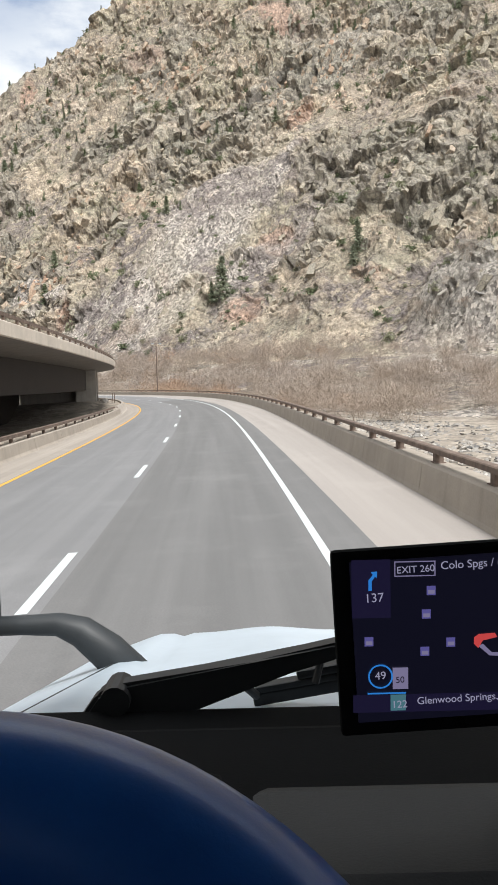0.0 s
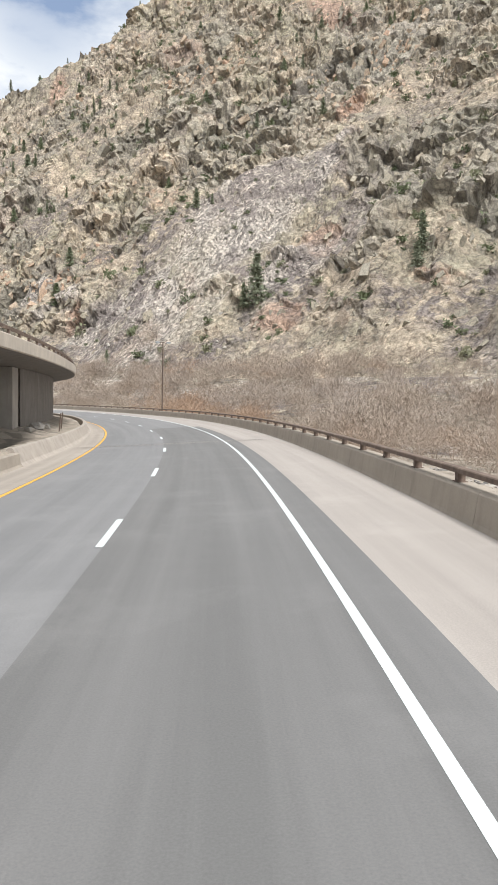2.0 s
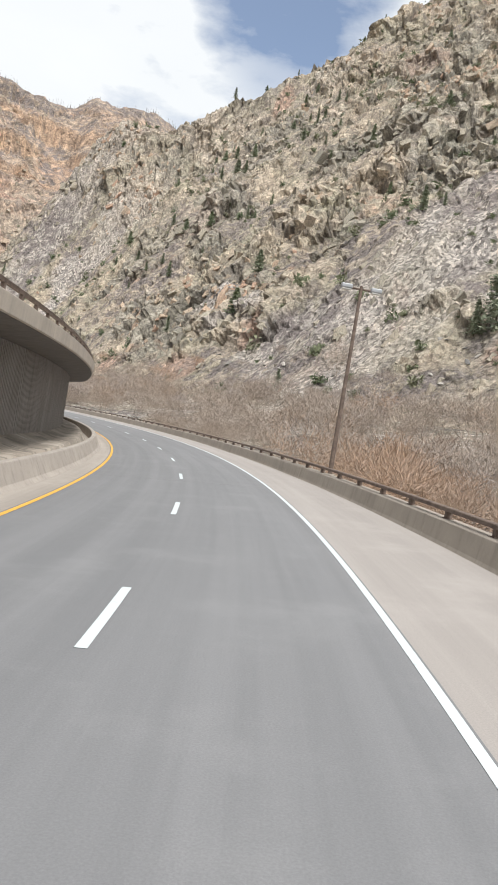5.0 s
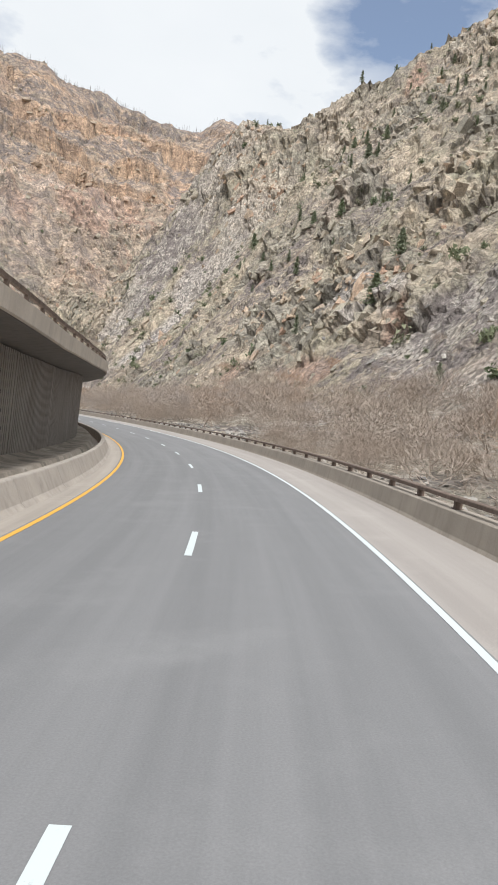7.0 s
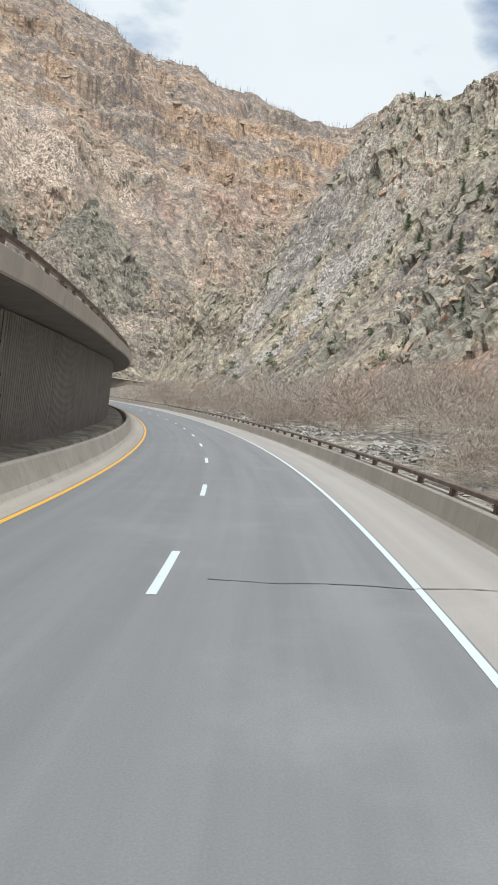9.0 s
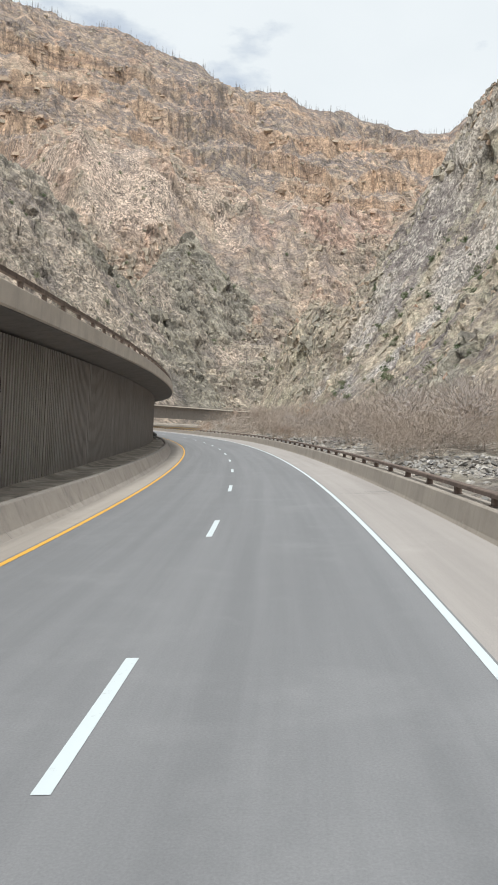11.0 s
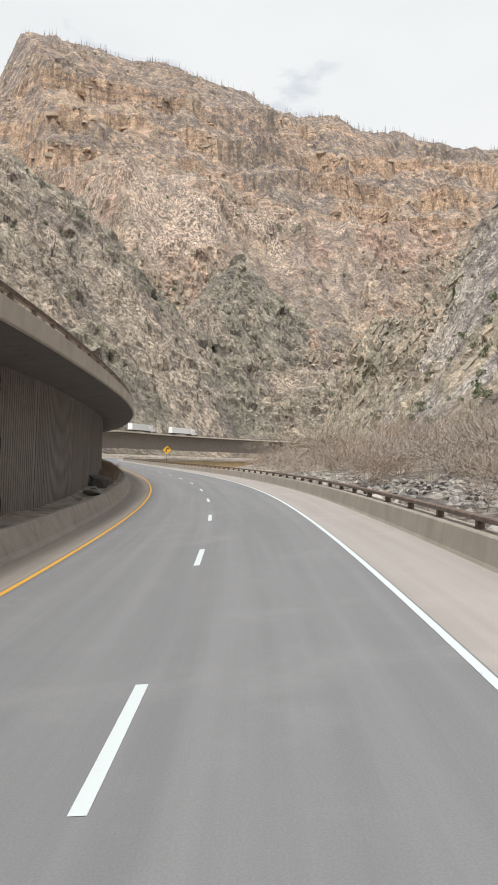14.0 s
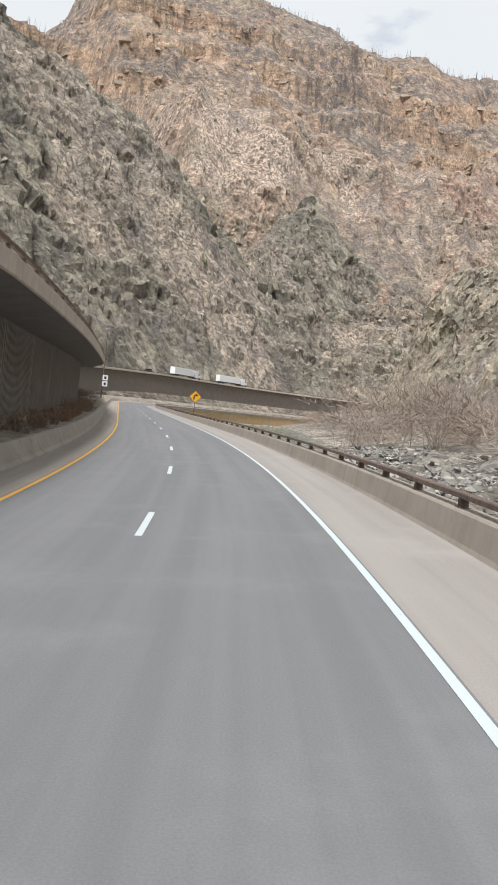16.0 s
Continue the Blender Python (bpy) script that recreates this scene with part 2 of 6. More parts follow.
def dirt_material():
    m = mat("bank_dirt", (0.25, 0.2, 0.16), 0.95)
    n = Net(m)
    v = n.coord("Object")
    c = n.ramp(n.noise(v, 0.25, 9, 0.7), [(0.3, (0.17, 0.145, 0.12)), (0.5, (0.29, 0.25, 0.205)), (0.72, (0.41, 0.365, 0.31))])
    vor = n.add("ShaderNodeTexVoronoi", Scale=1.6)
    n.link(v, vor.inputs["Vector"])
    c = n.mix(0.7, c, n.ramp(vor.outputs["Color"], [(0.1, (0.5, 0.5, 0.5)), (0.9, (1.35, 1.35, 1.35))]), "MULTIPLY")
    n.base(c)
    n.bump(n.noise(v, 2.0, 8, 0.7), 0.8, 0.15)
    return m


M_DIRT = dirt_material()
M_WATER = mat("river_water", (0.16, 0.21, 0.17), 0.12)


def water():
    n = Net(M_WATER)
    v = n.coord("Object")
    c = n.ramp(n.noise(v, 0.3, 8, 0.7), [(0.45, (0.13, 0.19, 0.155)), (0.62, (0.34, 0.40, 0.36)), (0.72, (0.62, 0.65, 0.62))])
    n.base(c)
    n.bump(n.noise(v, 1.1, 6, 0.6), 0.5, 0.12)


water()

# ---------------------------------------------------------------- the road's line
# heading (degrees, left of +y) against metres along the road; positions by summing it up
HEAD_S = (-110, 0, 44, 77, 110, 153, 194.5, 225, 265.4, 306, 336, 369, 404, 454, 539, 834, 984)
HEAD_A = (1.5, 2.0, 3.6, 6.5, 13.3, 23.8, 33.8, 40.6, 46.0, 50.0, 53.8, 60.0, 64.0, 64.0, 64.0, -30.0, -60.0)
SS = np.arange(-100, 1000, 0.5)
_ker = np.hanning(101) / np.hanning(101).sum()
HEADING = np.radians(np.convolve(np.pad(np.interp(SS, HEAD_S, HEAD_A), 50, mode="edge"), _ker, "valid"))
RX, RY = np.cumsum(-np.sin(HEADING)) * 0.5, np.cumsum(np.cos(HEADING)) * 0.5
_i0 = int(np.argmin(abs(SS)))
RX, RY = RX - RX[_i0], RY - RY[_i0]
BANK_S, BANK = (0, 77, 195, 336, 454, 600), (0.03, 0.055, 0.085, 0.09, 0.0, -0.05)


def at(s, lat, z=0.0):
    """World place: s metres along, lat metres right of the white edge line, z above the banked road there."""
    s, lat = np.broadcast_arrays(np.asarray(s, float), np.asarray(lat, float))
    h = np.interp(s, SS, HEADING)
    l = lat + 2.0
    b = np.interp(s, BANK_S, BANK)
    return np.stack([np.interp(s, SS, RX) + np.cos(h) * l, np.interp(s, SS, RY) + np.sin(h) * l, b * np.clip(l, -9, 6) + z], -1)


# ---------------------------------------------------------------- noise on arrays
def hash01(ix, iy, seed):
    h = (ix.astype(np.int64) * 374761393 + iy.astype(np.int64) * 668265263 + seed * 2147483647) & 0xFFFFFFFF
    h = ((h ^ (h >> 13)) * 1274126177) & 0xFFFFFFFF
    h = ((h ^ (h >> 16)) * 2246822519) & 0xFFFFFFFF
    return ((h ^ (h >> 15)) & 0xFFFFFF) / float(0xFFFFFF)


def vnoise(x, y, seed=0):
    ix, iy = np.floor(x), np.floor(y)
    fx, fy = x - ix, y - iy
    fx, fy = fx * fx * fx * (fx * (fx * 6 - 15) + 10), fy * fy * fy * (fy * (fy * 6 - 15) + 10)
    a, b = hash01(ix, iy, seed), hash01(ix + 1, iy, seed)
    c, d = hash01(ix, iy + 1, seed), hash01(ix + 1, iy + 1, seed)
    return (a + (b - a) * fx) * (1 - fy) + (c + (d - c) * fx) * fy


def fbm(x, y, octaves=5, seed=0, gain=0.5, ridged=False):
    tot, amp, norm = np.zeros(x.shape), 1.0, 0.0
    for o in range(octaves):
        v = vnoise(x + 17.3 * o, y - 9.1 * o, seed + o)
        tot += amp * ((1 - abs(2 * v - 1)) if ridged else v)
        norm += amp
        amp *= gain
        x, y = x * 2.03 + y * 0.21, y * 2.03 - x * 0.21
    return tot / norm


def blocks(x, y, seed=0):
    """Broken rock: every cell is a tilted facet at its own level. Returns level and distance to the cell's edge."""
    ix, iy = np.floor(x), np.floor(y)
    f1, f2 = np.full(x.shape, 9.0), np.full(x.shape, 9.0)
    lev = np.zeros(x.shape)
    for dx in (-1, 0, 1):
        for dy in (-1, 0, 1):
            cx, cy = ix + dx, iy + dy
            px, py = cx + hash01(cx, cy, seed), cy + hash01(cx, cy, seed + 1)
            d = np.hypot(x - px, y - py)
            v = (hash01(cx, cy, seed + 2) * 2 - 1) + (hash01(cx, cy, seed + 3) - 0.5) * 1.8 * (x - px) + (hash01(cx, cy, seed + 4) - 0.5) * 1.8 * (y - py)
            m = d < f1
            f2 = np.where(m, f1, np.minimum(f2, d))
            lev = np.where(m, v, lev)
            f1 = np.where(m, d, f1)
    return lev, f2 - f1


def smooth01(x, a, b):
    t = np.clip((x - a) / (b - a), 0, 1)
    return t * t * (3 - 2 * t)


# ---------------------------------------------------------------- mesh helpers
def mesh_ob(name, verts, faces, material, parent=None, smooth=False, uv=None):
    me = bpy.data.meshes.new(name)
    me.from_pydata([tuple(v) for v in verts], [], [tuple(int(i) for i in f) for f in faces])
    if uv is not None:
        lay = me.uv_layers.new(name="UVMap")
        idx = np.zeros(len(me.loops), dtype=np.int32)
        me.loops.foreach_get("vertex_index", idx)
        lay.data.foreach_set("uv", np.asarray(uv, dtype=np.float32)[idx].ravel())
    me.polygons.foreach_set("use_smooth", [smooth] * len(me.polygons))
    me.materials.append(material)
    ob = new(name, me)
    ob.parent = parent
    return ob


def grid_ob(name, pts, material, attrs=None, smooth=False, uv=None, parent=None):
    """A sheet from an array of places (rows x columns x 3)."""
    h, w = pts.shape[:2]
    me = bpy.data.meshes.new(name)
    n = h * w
    i = np.arange((h - 1) * (w - 1))
    a = (i // (w - 1)) * w + i % (w - 1)
    quads = np.stack([a, a + 1, a + w + 1, a + w], 1).astype(np.int32)
    me.vertices.add(n)
    me.vertices.foreach_set("co", pts.reshape(-1, 3).astype(np.float32).ravel())
    me.loops.add(quads.size)
    me.loops.foreach_set("vertex_index", quads.ravel())
    me.polygons.add(len(quads))
    me.polygons.foreach_set("loop_start", np.arange(0, quads.size, 4, dtype=np.int32))
    me.polygons.foreach_set("use_smooth", np.full(len(quads), smooth))
    me.update(calc_edges=True)
    for k, v in (attrs or {}).items():
        me.attributes.new(k, "FLOAT", "POINT").data.foreach_set("value", v.astype(np.float32).ravel())
    if uv is not None:
        lay = me.uv_layers.new(name="UVMap")
        lay.data.foreach_set("uv", uv.reshape(-1, 2)[quads.ravel()].astype(np.float32).ravel())
    me.materials.append(material)
    ob = new(name, me)
    ob.parent = parent
    return ob


def empty(name, m=None):
    ob = new(name)
    if m is not None:
        ob.matrix_world = m
    return ob


def sweep(name, s, profile, material, parent=None, smooth=False):
    """A closed cross-section (lat, z pairs) drawn along the road's line, with end caps."""
    k = len(profile)
    rings = [at(s, p[0], p[1]) for p in profile]
    v = np.stack(rings, 1).reshape(-1, 3)
    f = []
    for i in range(len(s) - 1):
        for j in range(k):
            a, b = i * k + j, i * k + (j + 1) % k
            f.append((a, b, b + k, a + k))
    f.append(tuple(range(k - 1, -1, -1)))
    f.append(tuple((len(s) - 1) * k + j for j in range(k)))
    me = mesh_ob(name, v, f, material, parent, smooth)
    bm = bmesh.new()
    bm.from_mesh(me.data)
    bmesh.ops.recalc_face_normals(bm, faces=bm.faces)
    bm.to_mesh(me.data)
    bm.free()
    return me


def part(name, bm, material, parent, label=""):
    bmesh.ops.recalc_face_normals(bm, faces=bm.faces)
    me = bpy.data.meshes.new(name)
    bm.to_mesh(me)
    bm.free()
    me.materials.append(material)
    ob = new(name, me)
    ob.parent = parent
    if label:
        tagged(ob, label)
    return ob


def box(bm, lo, hi, bevel=0.0, m=None):
    r = bmesh.ops.create_cube(bm, size=1.0)
    vs = r["verts"]
    for v in vs:
        v.co = Vector([(l + h) / 2 + c * (h - l) for c, l, h in zip(v.co, lo, hi)])
    if bevel:
        es = {e for v in vs for e in v.link_edges}
        r = bmesh.ops.bevel(bm, geom=list(es), offset=bevel, segments=2, affect="EDGES", profile=0.6)
        vs = list({v for v in r["verts"]} | {v for v in vs if v.is_valid})
    if m is not None:
        bmesh.ops.transform(bm, matrix=m, verts=vs)
    return vs


def tube(bm, pts, radii, sides=8):
    """A round bar through places, closed at its ends."""
    rings = []
    for i, p in enumerate(pts):
        p = Vector(p)
        d = (Vector(pts[min(i + 1, len(pts) - 1)]) - Vector(pts[max(i - 1, 0)])).normalized()
        q = d.to_track_quat("Z", "Y").to_matrix()
        r = radii[i] if isinstance(radii, (list, tuple)) else radii
        rings.append([bm.verts.new(p + q @ Vector((r * math.cos(2 * math.pi * k / sides), r * math.sin(2 * math.pi * k / sides), 0))) for k in range(sides)])
    for a, b in zip(rings, rings[1:]):
        for k in range(sides):
            bm.faces.new((a[k], a[(k + 1) % sides], b[(k + 1) % sides], b[k]))
    bm.faces.new(rings[0][::-1]), bm.faces.new(rings[-1])


# ---------------------------------------------------------------- road
S_END = 900.0
s_fine = np.concatenate([np.arange(-40, 470, 1.0), np.arange(470, S_END + 1, 3.0)])


def strip(name, lats, z, material, s=s_fine):
    ss, ll = np.meshgrid(s, np.array(lats, float), indexing="ij")
    ob = grid_ob(name, at(ss, ll, z), material, uv=np.stack([ll, ss], -1))
    return ob


tagged(strip("road", np.linspace(-7.46, 0.10, 10), 0.0, M_ASPHALT), "worn grey asphalt carriageway with two lanes", "road", kind="structure")
tagged(strip("road_shoulder_right", [0.10, 1.2, 3.6], -0.004, M_SHOULDER), "pale concrete hard shoulder beside the barrier", "road shoulder", kind="structure")
tagged(strip("road_shoulder_left", [-9.6, -8.6, -7.46], -0.004, M_INNER), "dusty concrete inner shoulder", "road shoulder", kind="structure")
tagged(strip("edge_line_white", [-0.055, 0.065], 0.006, M_WHITE), "solid white painted edge line", "road marking", kind="structure")
tagged(strip("edge_line_yellow", [-7.40, -7.26], 0.006, M_YELLOW), "solid yellow painted edge line", "road marking", kind="structure")
DASH0 = 9.8


def lane_dashes():
    top = tagged(empty("lane_marking"), "broken white painted lane line", "road marking", kind="structure")
    for k in range(-1, 45):
        s = DASH0 + 12.2 * k
        s = s + float(np.interp(s, (150, 175, 190, 206, 214), (0, 0.5, 0.85, 0.85, 0))) + np.linspace(-1.53, 1.53, 5)
        side = float(np.interp(s[2], (20, 45, 80, 95, 105), (0, 0.06, 0.28, 0.2, 0)))
        ss, ll = np.meshgrid(s, np.array([-3.73, -3.59]) + side, indexing="ij")
        grid_ob("dash", at(ss, ll, 0.006), M_WHITE, uv=np.stack([ll, ss], -1), parent=top)


lane_dashes()

tagged(strip("road_patch", [-3.45, -1.6, 0.75], 0.003, M_PATCH, np.arange(-40, 111.5, 1.0)), "darker repaved asphalt of the outer lane", "road patch", kind="structure")
M_TAR = mat("tar_seal", (0.085, 0.082, 0.08), 0.75)


def road_seams():
    """Narrow tar-filled cracks and joints across the paving."""
    rng = random.Random(4)
    for s0, a, b, wid in ((205.4, -3.0, 2.2, 0.05), (88.0, -7.7, -3.2, 0.07), (88.2, -3.2, 2.2, 0.05), (111.5, -3.5, 0.45, 0.05), (141, -7.6, 0.3, 0.04), (262, 0.3, 2.2, 0.05), (371, -6.5, -2.0, 0.04), (262.4, 1.2, 2.2, 0.08)):
        ls = np.linspace(a, b, 26)
        jit = np.cumsum([rng.uniform(-0.05, 0.05) for _ in ls]) + (ls - a) * rng.uniform(0.0, 0.12)
        w = np.array([wid * rng.uniform(0.3, 1.0) for _ in ls])
        p = np.stack([at(s0 + jit, ls, 0.0085), at(s0 + jit + w, ls, 0.0085)], 0)
        tagged(grid_ob("road_seam", p, M_TAR), "dark tar-sealed crack across the paving", "road seam", kind="structure")


road_seams()
for _s, _w in ((87.6, 0.12), (88.35, 0.16)):
    tagged(strip("road_joint", [-8.6, -6.0, -3.0, 0.0, 2.3], 0.0075, M_SHOULDER, np.array([_s, _s + _w])), "pale concrete joint across the carriageway", "road joint", kind="structure")

# ---------------------------------------------------------------- barriers
def bar_r(s):
    """How far the right barrier stands from the edge line."""
    return np.interp(s, (0, 30, 60, 100, 125, 150, 172, 400), (2.35, 2.65, 3.1, 3.3, 3.2, 2.5, 2.1, 2.15))


def bar_l(s):
    return np.interp(s, (0, 70, 110, 160, 230, 290, 360, 600), (-9.05, -9.1, -8.6, -8.15, -8.2, -8.55, -9.0, -9.0))


def sweep_by(name, s, profile, base, material, parent):
    """A closed cross-section along the road, its lateral places counted from base(s)."""
    k = len(profile)
    v = np.stack([at(s, base(s) + p[0], p[1]) for p in profile], 1).reshape(-1, 3)
    f = [(i * k + j, i * k + (j + 1) % k, (i + 1) * k + (j + 1) % k, (i + 1) * k + j) for i in range(len(s) - 1) for j in range(k)]
    f += [tuple(range(k - 1, -1, -1)), tuple((len(s) - 1) * k + j for j in range(k))]
    ob = mesh_ob(name, v, f, material, parent)
    bm = bmesh.new()
    bm.from_mesh(ob.data)
    bmesh.ops.recalc_face_normals(bm, faces=bm.faces)
    bm.to_mesh(ob.data)
    bm.free()
    return ob


def right_barrier():
    top = tagged(empty("barrier_right"), "low concrete barrier with a rusty steel rail on posts", "barrier", kind="structure")
    for a, b, seg in [(-40, 460, 6.1), (460, 880, 14.0)]:
        for s0 in np.arange(a, b, seg):
            s = np.linspace(s0 + 0.012, min(s0 + seg, b) - 0.012, 4)
            sweep_by("parapet", s, [(0.0, -0.05), (0.05, 0.08), (0.12, 0.58), (0.16, 0.62), (0.52, 0.62), (0.57, 0.56), (0.57, -0.6), (0.0, -0.6)], bar_r, M_BARRIER, top)
    for s0 in np.arange(-40, 880, 20.0):
        sweep_by("rail", np.linspace(s0, s0 + 20, 11), [(0.20, 0.82), (0.20, 0.91), (0.22, 0.93), (0.36, 0.93), (0.36, 0.91), (0.25, 0.90), (0.25, 0.84), (0.36, 0.82)], bar_r, M_RUST, top)
    bm = bmesh.new()
    box(bm, (-0.08, -0.10, 0), (0.08, 0.10, 0.22), 0.012)
    box(bm, (-0.11, -0.15, 0), (0.11, 0.15, 0.02))
    first = part("post", bm, M_RUST, top)
    k = 0
    for s0 in np.concatenate([np.arange(-30.3, 470, 3.2), np.arange(470, 600, 6.4)]):
        o = first if k == 0 else first.copy()
        if k:
            scene.collection.objects.link(o)
        o.matrix_basis = Matrix.Translation(at(s0, float(bar_r(s0)) + 0.33, 0.62)) @ Matrix.Rotation(float(np.interp(s0, SS, HEADING)), 4, "Z")
        k += 1


def left_barrier():
    top = tagged(empty("barrier_left"), "dirty sloping concrete barrier below the viaduct", "barrier", kind="structure")
    for s0 in np.arange(-40, 560, 6.1):
        s = np.linspace(s0 + 0.012, s0 + 6.088, 4)
        tall = s0 > 72
        prof = [(0.05, -0.05), (-0.14, 0.14), (-0.42, 0.74), (-0.46, 0.78), (-0.66, 0.78), (-0.70, 0.72), (-0.70, -0.6), (0.05, -0.6)] if tall else [(0.0, -0.05), (-0.10, 0.10), (-0.16, 0.54), (-0.20, 0.58), (-0.52, 0.58), (-0.56, 0.52), (-0.56, -0.6), (0.0, -0.6)]
        sweep_by("parapet", s, prof, bar_l, M_BARRIER if not tall else M_DIRTYWALL, top)
    for s0 in np.arange(-20, 66, 6.0):
        sweep_by("rail", np.linspace(s0, s0 + 6, 4), [(-0.24, 0.76), (-0.24, 0.90), (-0.27, 0.92), (-0.40, 0.92), (-0.40, 0.76)], bar_l, M_RUST, top)
    bm = bmesh.new()
    box(bm, (-0.06, -0.10, 0), (0.06, 0.10, 0.2), 0.012)
    first = part("post", bm, M_RUST, top)
    for k, s0 in enumerate(np.arange(-18, 66, 3.0)):
        o = first if k == 0 else first.copy()
        if k:
            scene.collection.objects.link(o)
        o.matrix_basis = Matrix.Translation(at(s0, float(bar_l(s0)) - 0.34, 0.575)) @ Matrix.Rotation(float(np.interp(s0, SS, HEADING)), 4, "Z")


right_barrier()
left_barrier()

# ---------------------------------------------------------------- viaduct
def deck_rise(s):
    return np.interp(s, (60, 100, 120, 150, 174, 184, 194, 206, 216, 240, 262, 286, 320, 340, 360, 375, 395, 440, 540, 640, 900), (-0.36, -0.24, -0.09, 0.03, -0.04, -0.24, -0.22, 0.04, 0.2, 0.3, 0.64, 0.98, 0.99, 0.92, 0.83, 0.7, 0.6, 0.75, 3.0, 6.0, 6.4))


def deck_out(s):
    return np.interp(s, (60, 100, 120, 150, 174, 184, 194, 206, 216, 226, 240, 262, 286, 300, 320, 340, 360, 375, 395, 430, 560, 700, 900), (-0.26, -0.17, -0.06, 0.15, 0.37, 0.43, 0.64, 0.85, 0.85, 0.68, 0.46, 0.42, 0.6, 0.82, 0.98, 1.02, 0.9, 0.65, 0.44, 0.25, -6.0, -14.0, -16.0))


def sweep2(name, s, profile, material, parent=None):
    """Like sweep, but following the deck's own rise and set-back."""
    k = len(profile)
    v = np.stack([at(s, p[0] + deck_out(s), p[1] + deck_rise(s)) for p in profile], 1).reshape(-1, 3)
    f = [(i * k + j, i * k + (j + 1) % k, (i + 1) * k + (j + 1) % k, (i + 1) * k + j) for i in range(len(s) - 1) for j in range(k)]
    f += [tuple(range(k - 1, -1, -1)), tuple((len(s) - 1) * k + j for j in range(k))]
    ob = mesh_ob(name, v, f, material, parent)
    bm = bmesh.new()
    bm.from_mesh(ob.data)
    bmesh.ops.recalc_face_normals(bm, faces=bm.faces)
    bm.to_mesh(ob.data)
    bm.free()
    return ob


def viaduct():
    top = tagged(empty("viaduct"), "beige concrete road viaduct cantilevered over the inner shoulder", "viaduct", kind="structure")
    for s0 in np.arange(-60, 900, 40.0):
        s = np.linspace(s0 + 0.01, s0 + 39.99, 21)
        sweep2("deck", s, [(-9.90, 5.28), (-9.82, 5.32), (-9.80, 5.90), (-9.9, 5.96), (-10.2, 5.96), (-10.25, 5.8), (-22.0, 5.8), (-22.0, 5.5), (-10.3, 5.5)], M_FASCIA, top)
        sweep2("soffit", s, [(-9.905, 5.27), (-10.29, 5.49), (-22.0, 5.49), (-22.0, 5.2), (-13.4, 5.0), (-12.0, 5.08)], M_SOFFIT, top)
        sweep2("deck_rail", s, [(-9.98, 6.20), (-9.98, 6.34), (-10.10, 6.34), (-10.10, 6.20)], M_RUST, top)
    bm = bmesh.new()
    box(bm, (-0.06, -0.10, 0), (0.06, 0.10, 0.26), 0.012)
    first = part("deck_post", bm, M_RUST, top)
    for k, s0 in enumerate(np.concatenate([np.arange(-10, 420, 2.4), np.arange(420, 800, 6)])):
        o = first if k == 0 else first.copy()
        if k:
            scene.collection.objects.link(o)
        o.matrix_basis = Matrix.Translation(at(s0, -10.04 + deck_out(s0), 5.95 + deck_rise(s0))) @ Matrix.Rotation(float(np.interp(s0, SS, HEADING)), 4, "Z")
    # cap beam and piers of the open stretch, then the solid wall
    for s0, l0, l1 in ((4.0, -13.6, -17.0), (39.0, -13.6, -17.0), (90.4, -12.1, -14.4)):
        sweep2("pier", np.linspace(s0, s0 + 2.0, 3), [(l0, -1.0), (l0, 5.03), (l1, 5.05), (l1, -1.0)], M_PIER, top)
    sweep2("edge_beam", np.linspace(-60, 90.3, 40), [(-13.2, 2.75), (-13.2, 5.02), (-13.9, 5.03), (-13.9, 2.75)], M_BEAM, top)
    sweep2("abutment", np.linspace(92.5, 93.1, 3), [(-13.0, -1.0), (-13.0, 5.03), (-20.9, 5.05), (-20.9, -1.0)], M_PIER, top)
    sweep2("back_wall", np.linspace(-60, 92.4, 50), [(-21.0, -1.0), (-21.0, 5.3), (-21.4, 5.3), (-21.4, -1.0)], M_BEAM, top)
    return top


viaduct()


def wall_l(s):
    """The ribbed wall comes nearer to the road round the bend."""
    return np.interp(s, (0, 91, 120, 142, 185, 213, 255, 285, 312, 330, 350, 380, 420), (-12.3, -12.3, -12.0, -11.75, -11.05, -10.7, -10.75, -11.15, -11.0, -10.85, -11.3, -12.0, -12.1))


def ribbed_wall():
    """Retaining wall under the deck, cast with upright ribs, in bays with open joints."""
    top = tagged(empty("wall_viaduct"), "tall grey concrete retaining wall with upright ribs", "retaining wall", kind="structure")
    for s0 in np.arange(93.2, 420, 9.0):
        ss, ll, zz = [], [], []
        e0, e1 = s0 + 0.06, s0 + 8.94
        st = [e0]
        x = e0 + 0.3
        while x < e1 - 0.4:
            st += [x, x + 0.02, x + 0.13, x + 0.15]
            x += 0.30
        st.append(e1)
        dep = [0.0] + [(0.0, 0.20, 0.20, 0.0)[i % 4] for i in range(len(st) - 2)] + [0.0]
        st, dep = np.array(st), np.array(dep)
        rows = []
        top_z = 5.06 + deck_rise(st)
        for z in (-1.2, 0.2):
            rows.append(at(st, wall_l(st) - dep, z))
        rows.append(at(st, wall_l(st) - dep, top_z))
        rows.append(at(st, -13.5, top_z))
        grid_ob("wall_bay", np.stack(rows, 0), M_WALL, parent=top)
    for s0 in np.arange(420, 900, 20.0):
        s = np.linspace(s0 + 0.03, s0 + 19.97, 9)
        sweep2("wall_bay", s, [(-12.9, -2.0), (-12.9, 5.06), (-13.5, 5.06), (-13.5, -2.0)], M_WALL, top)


ribbed_wall()

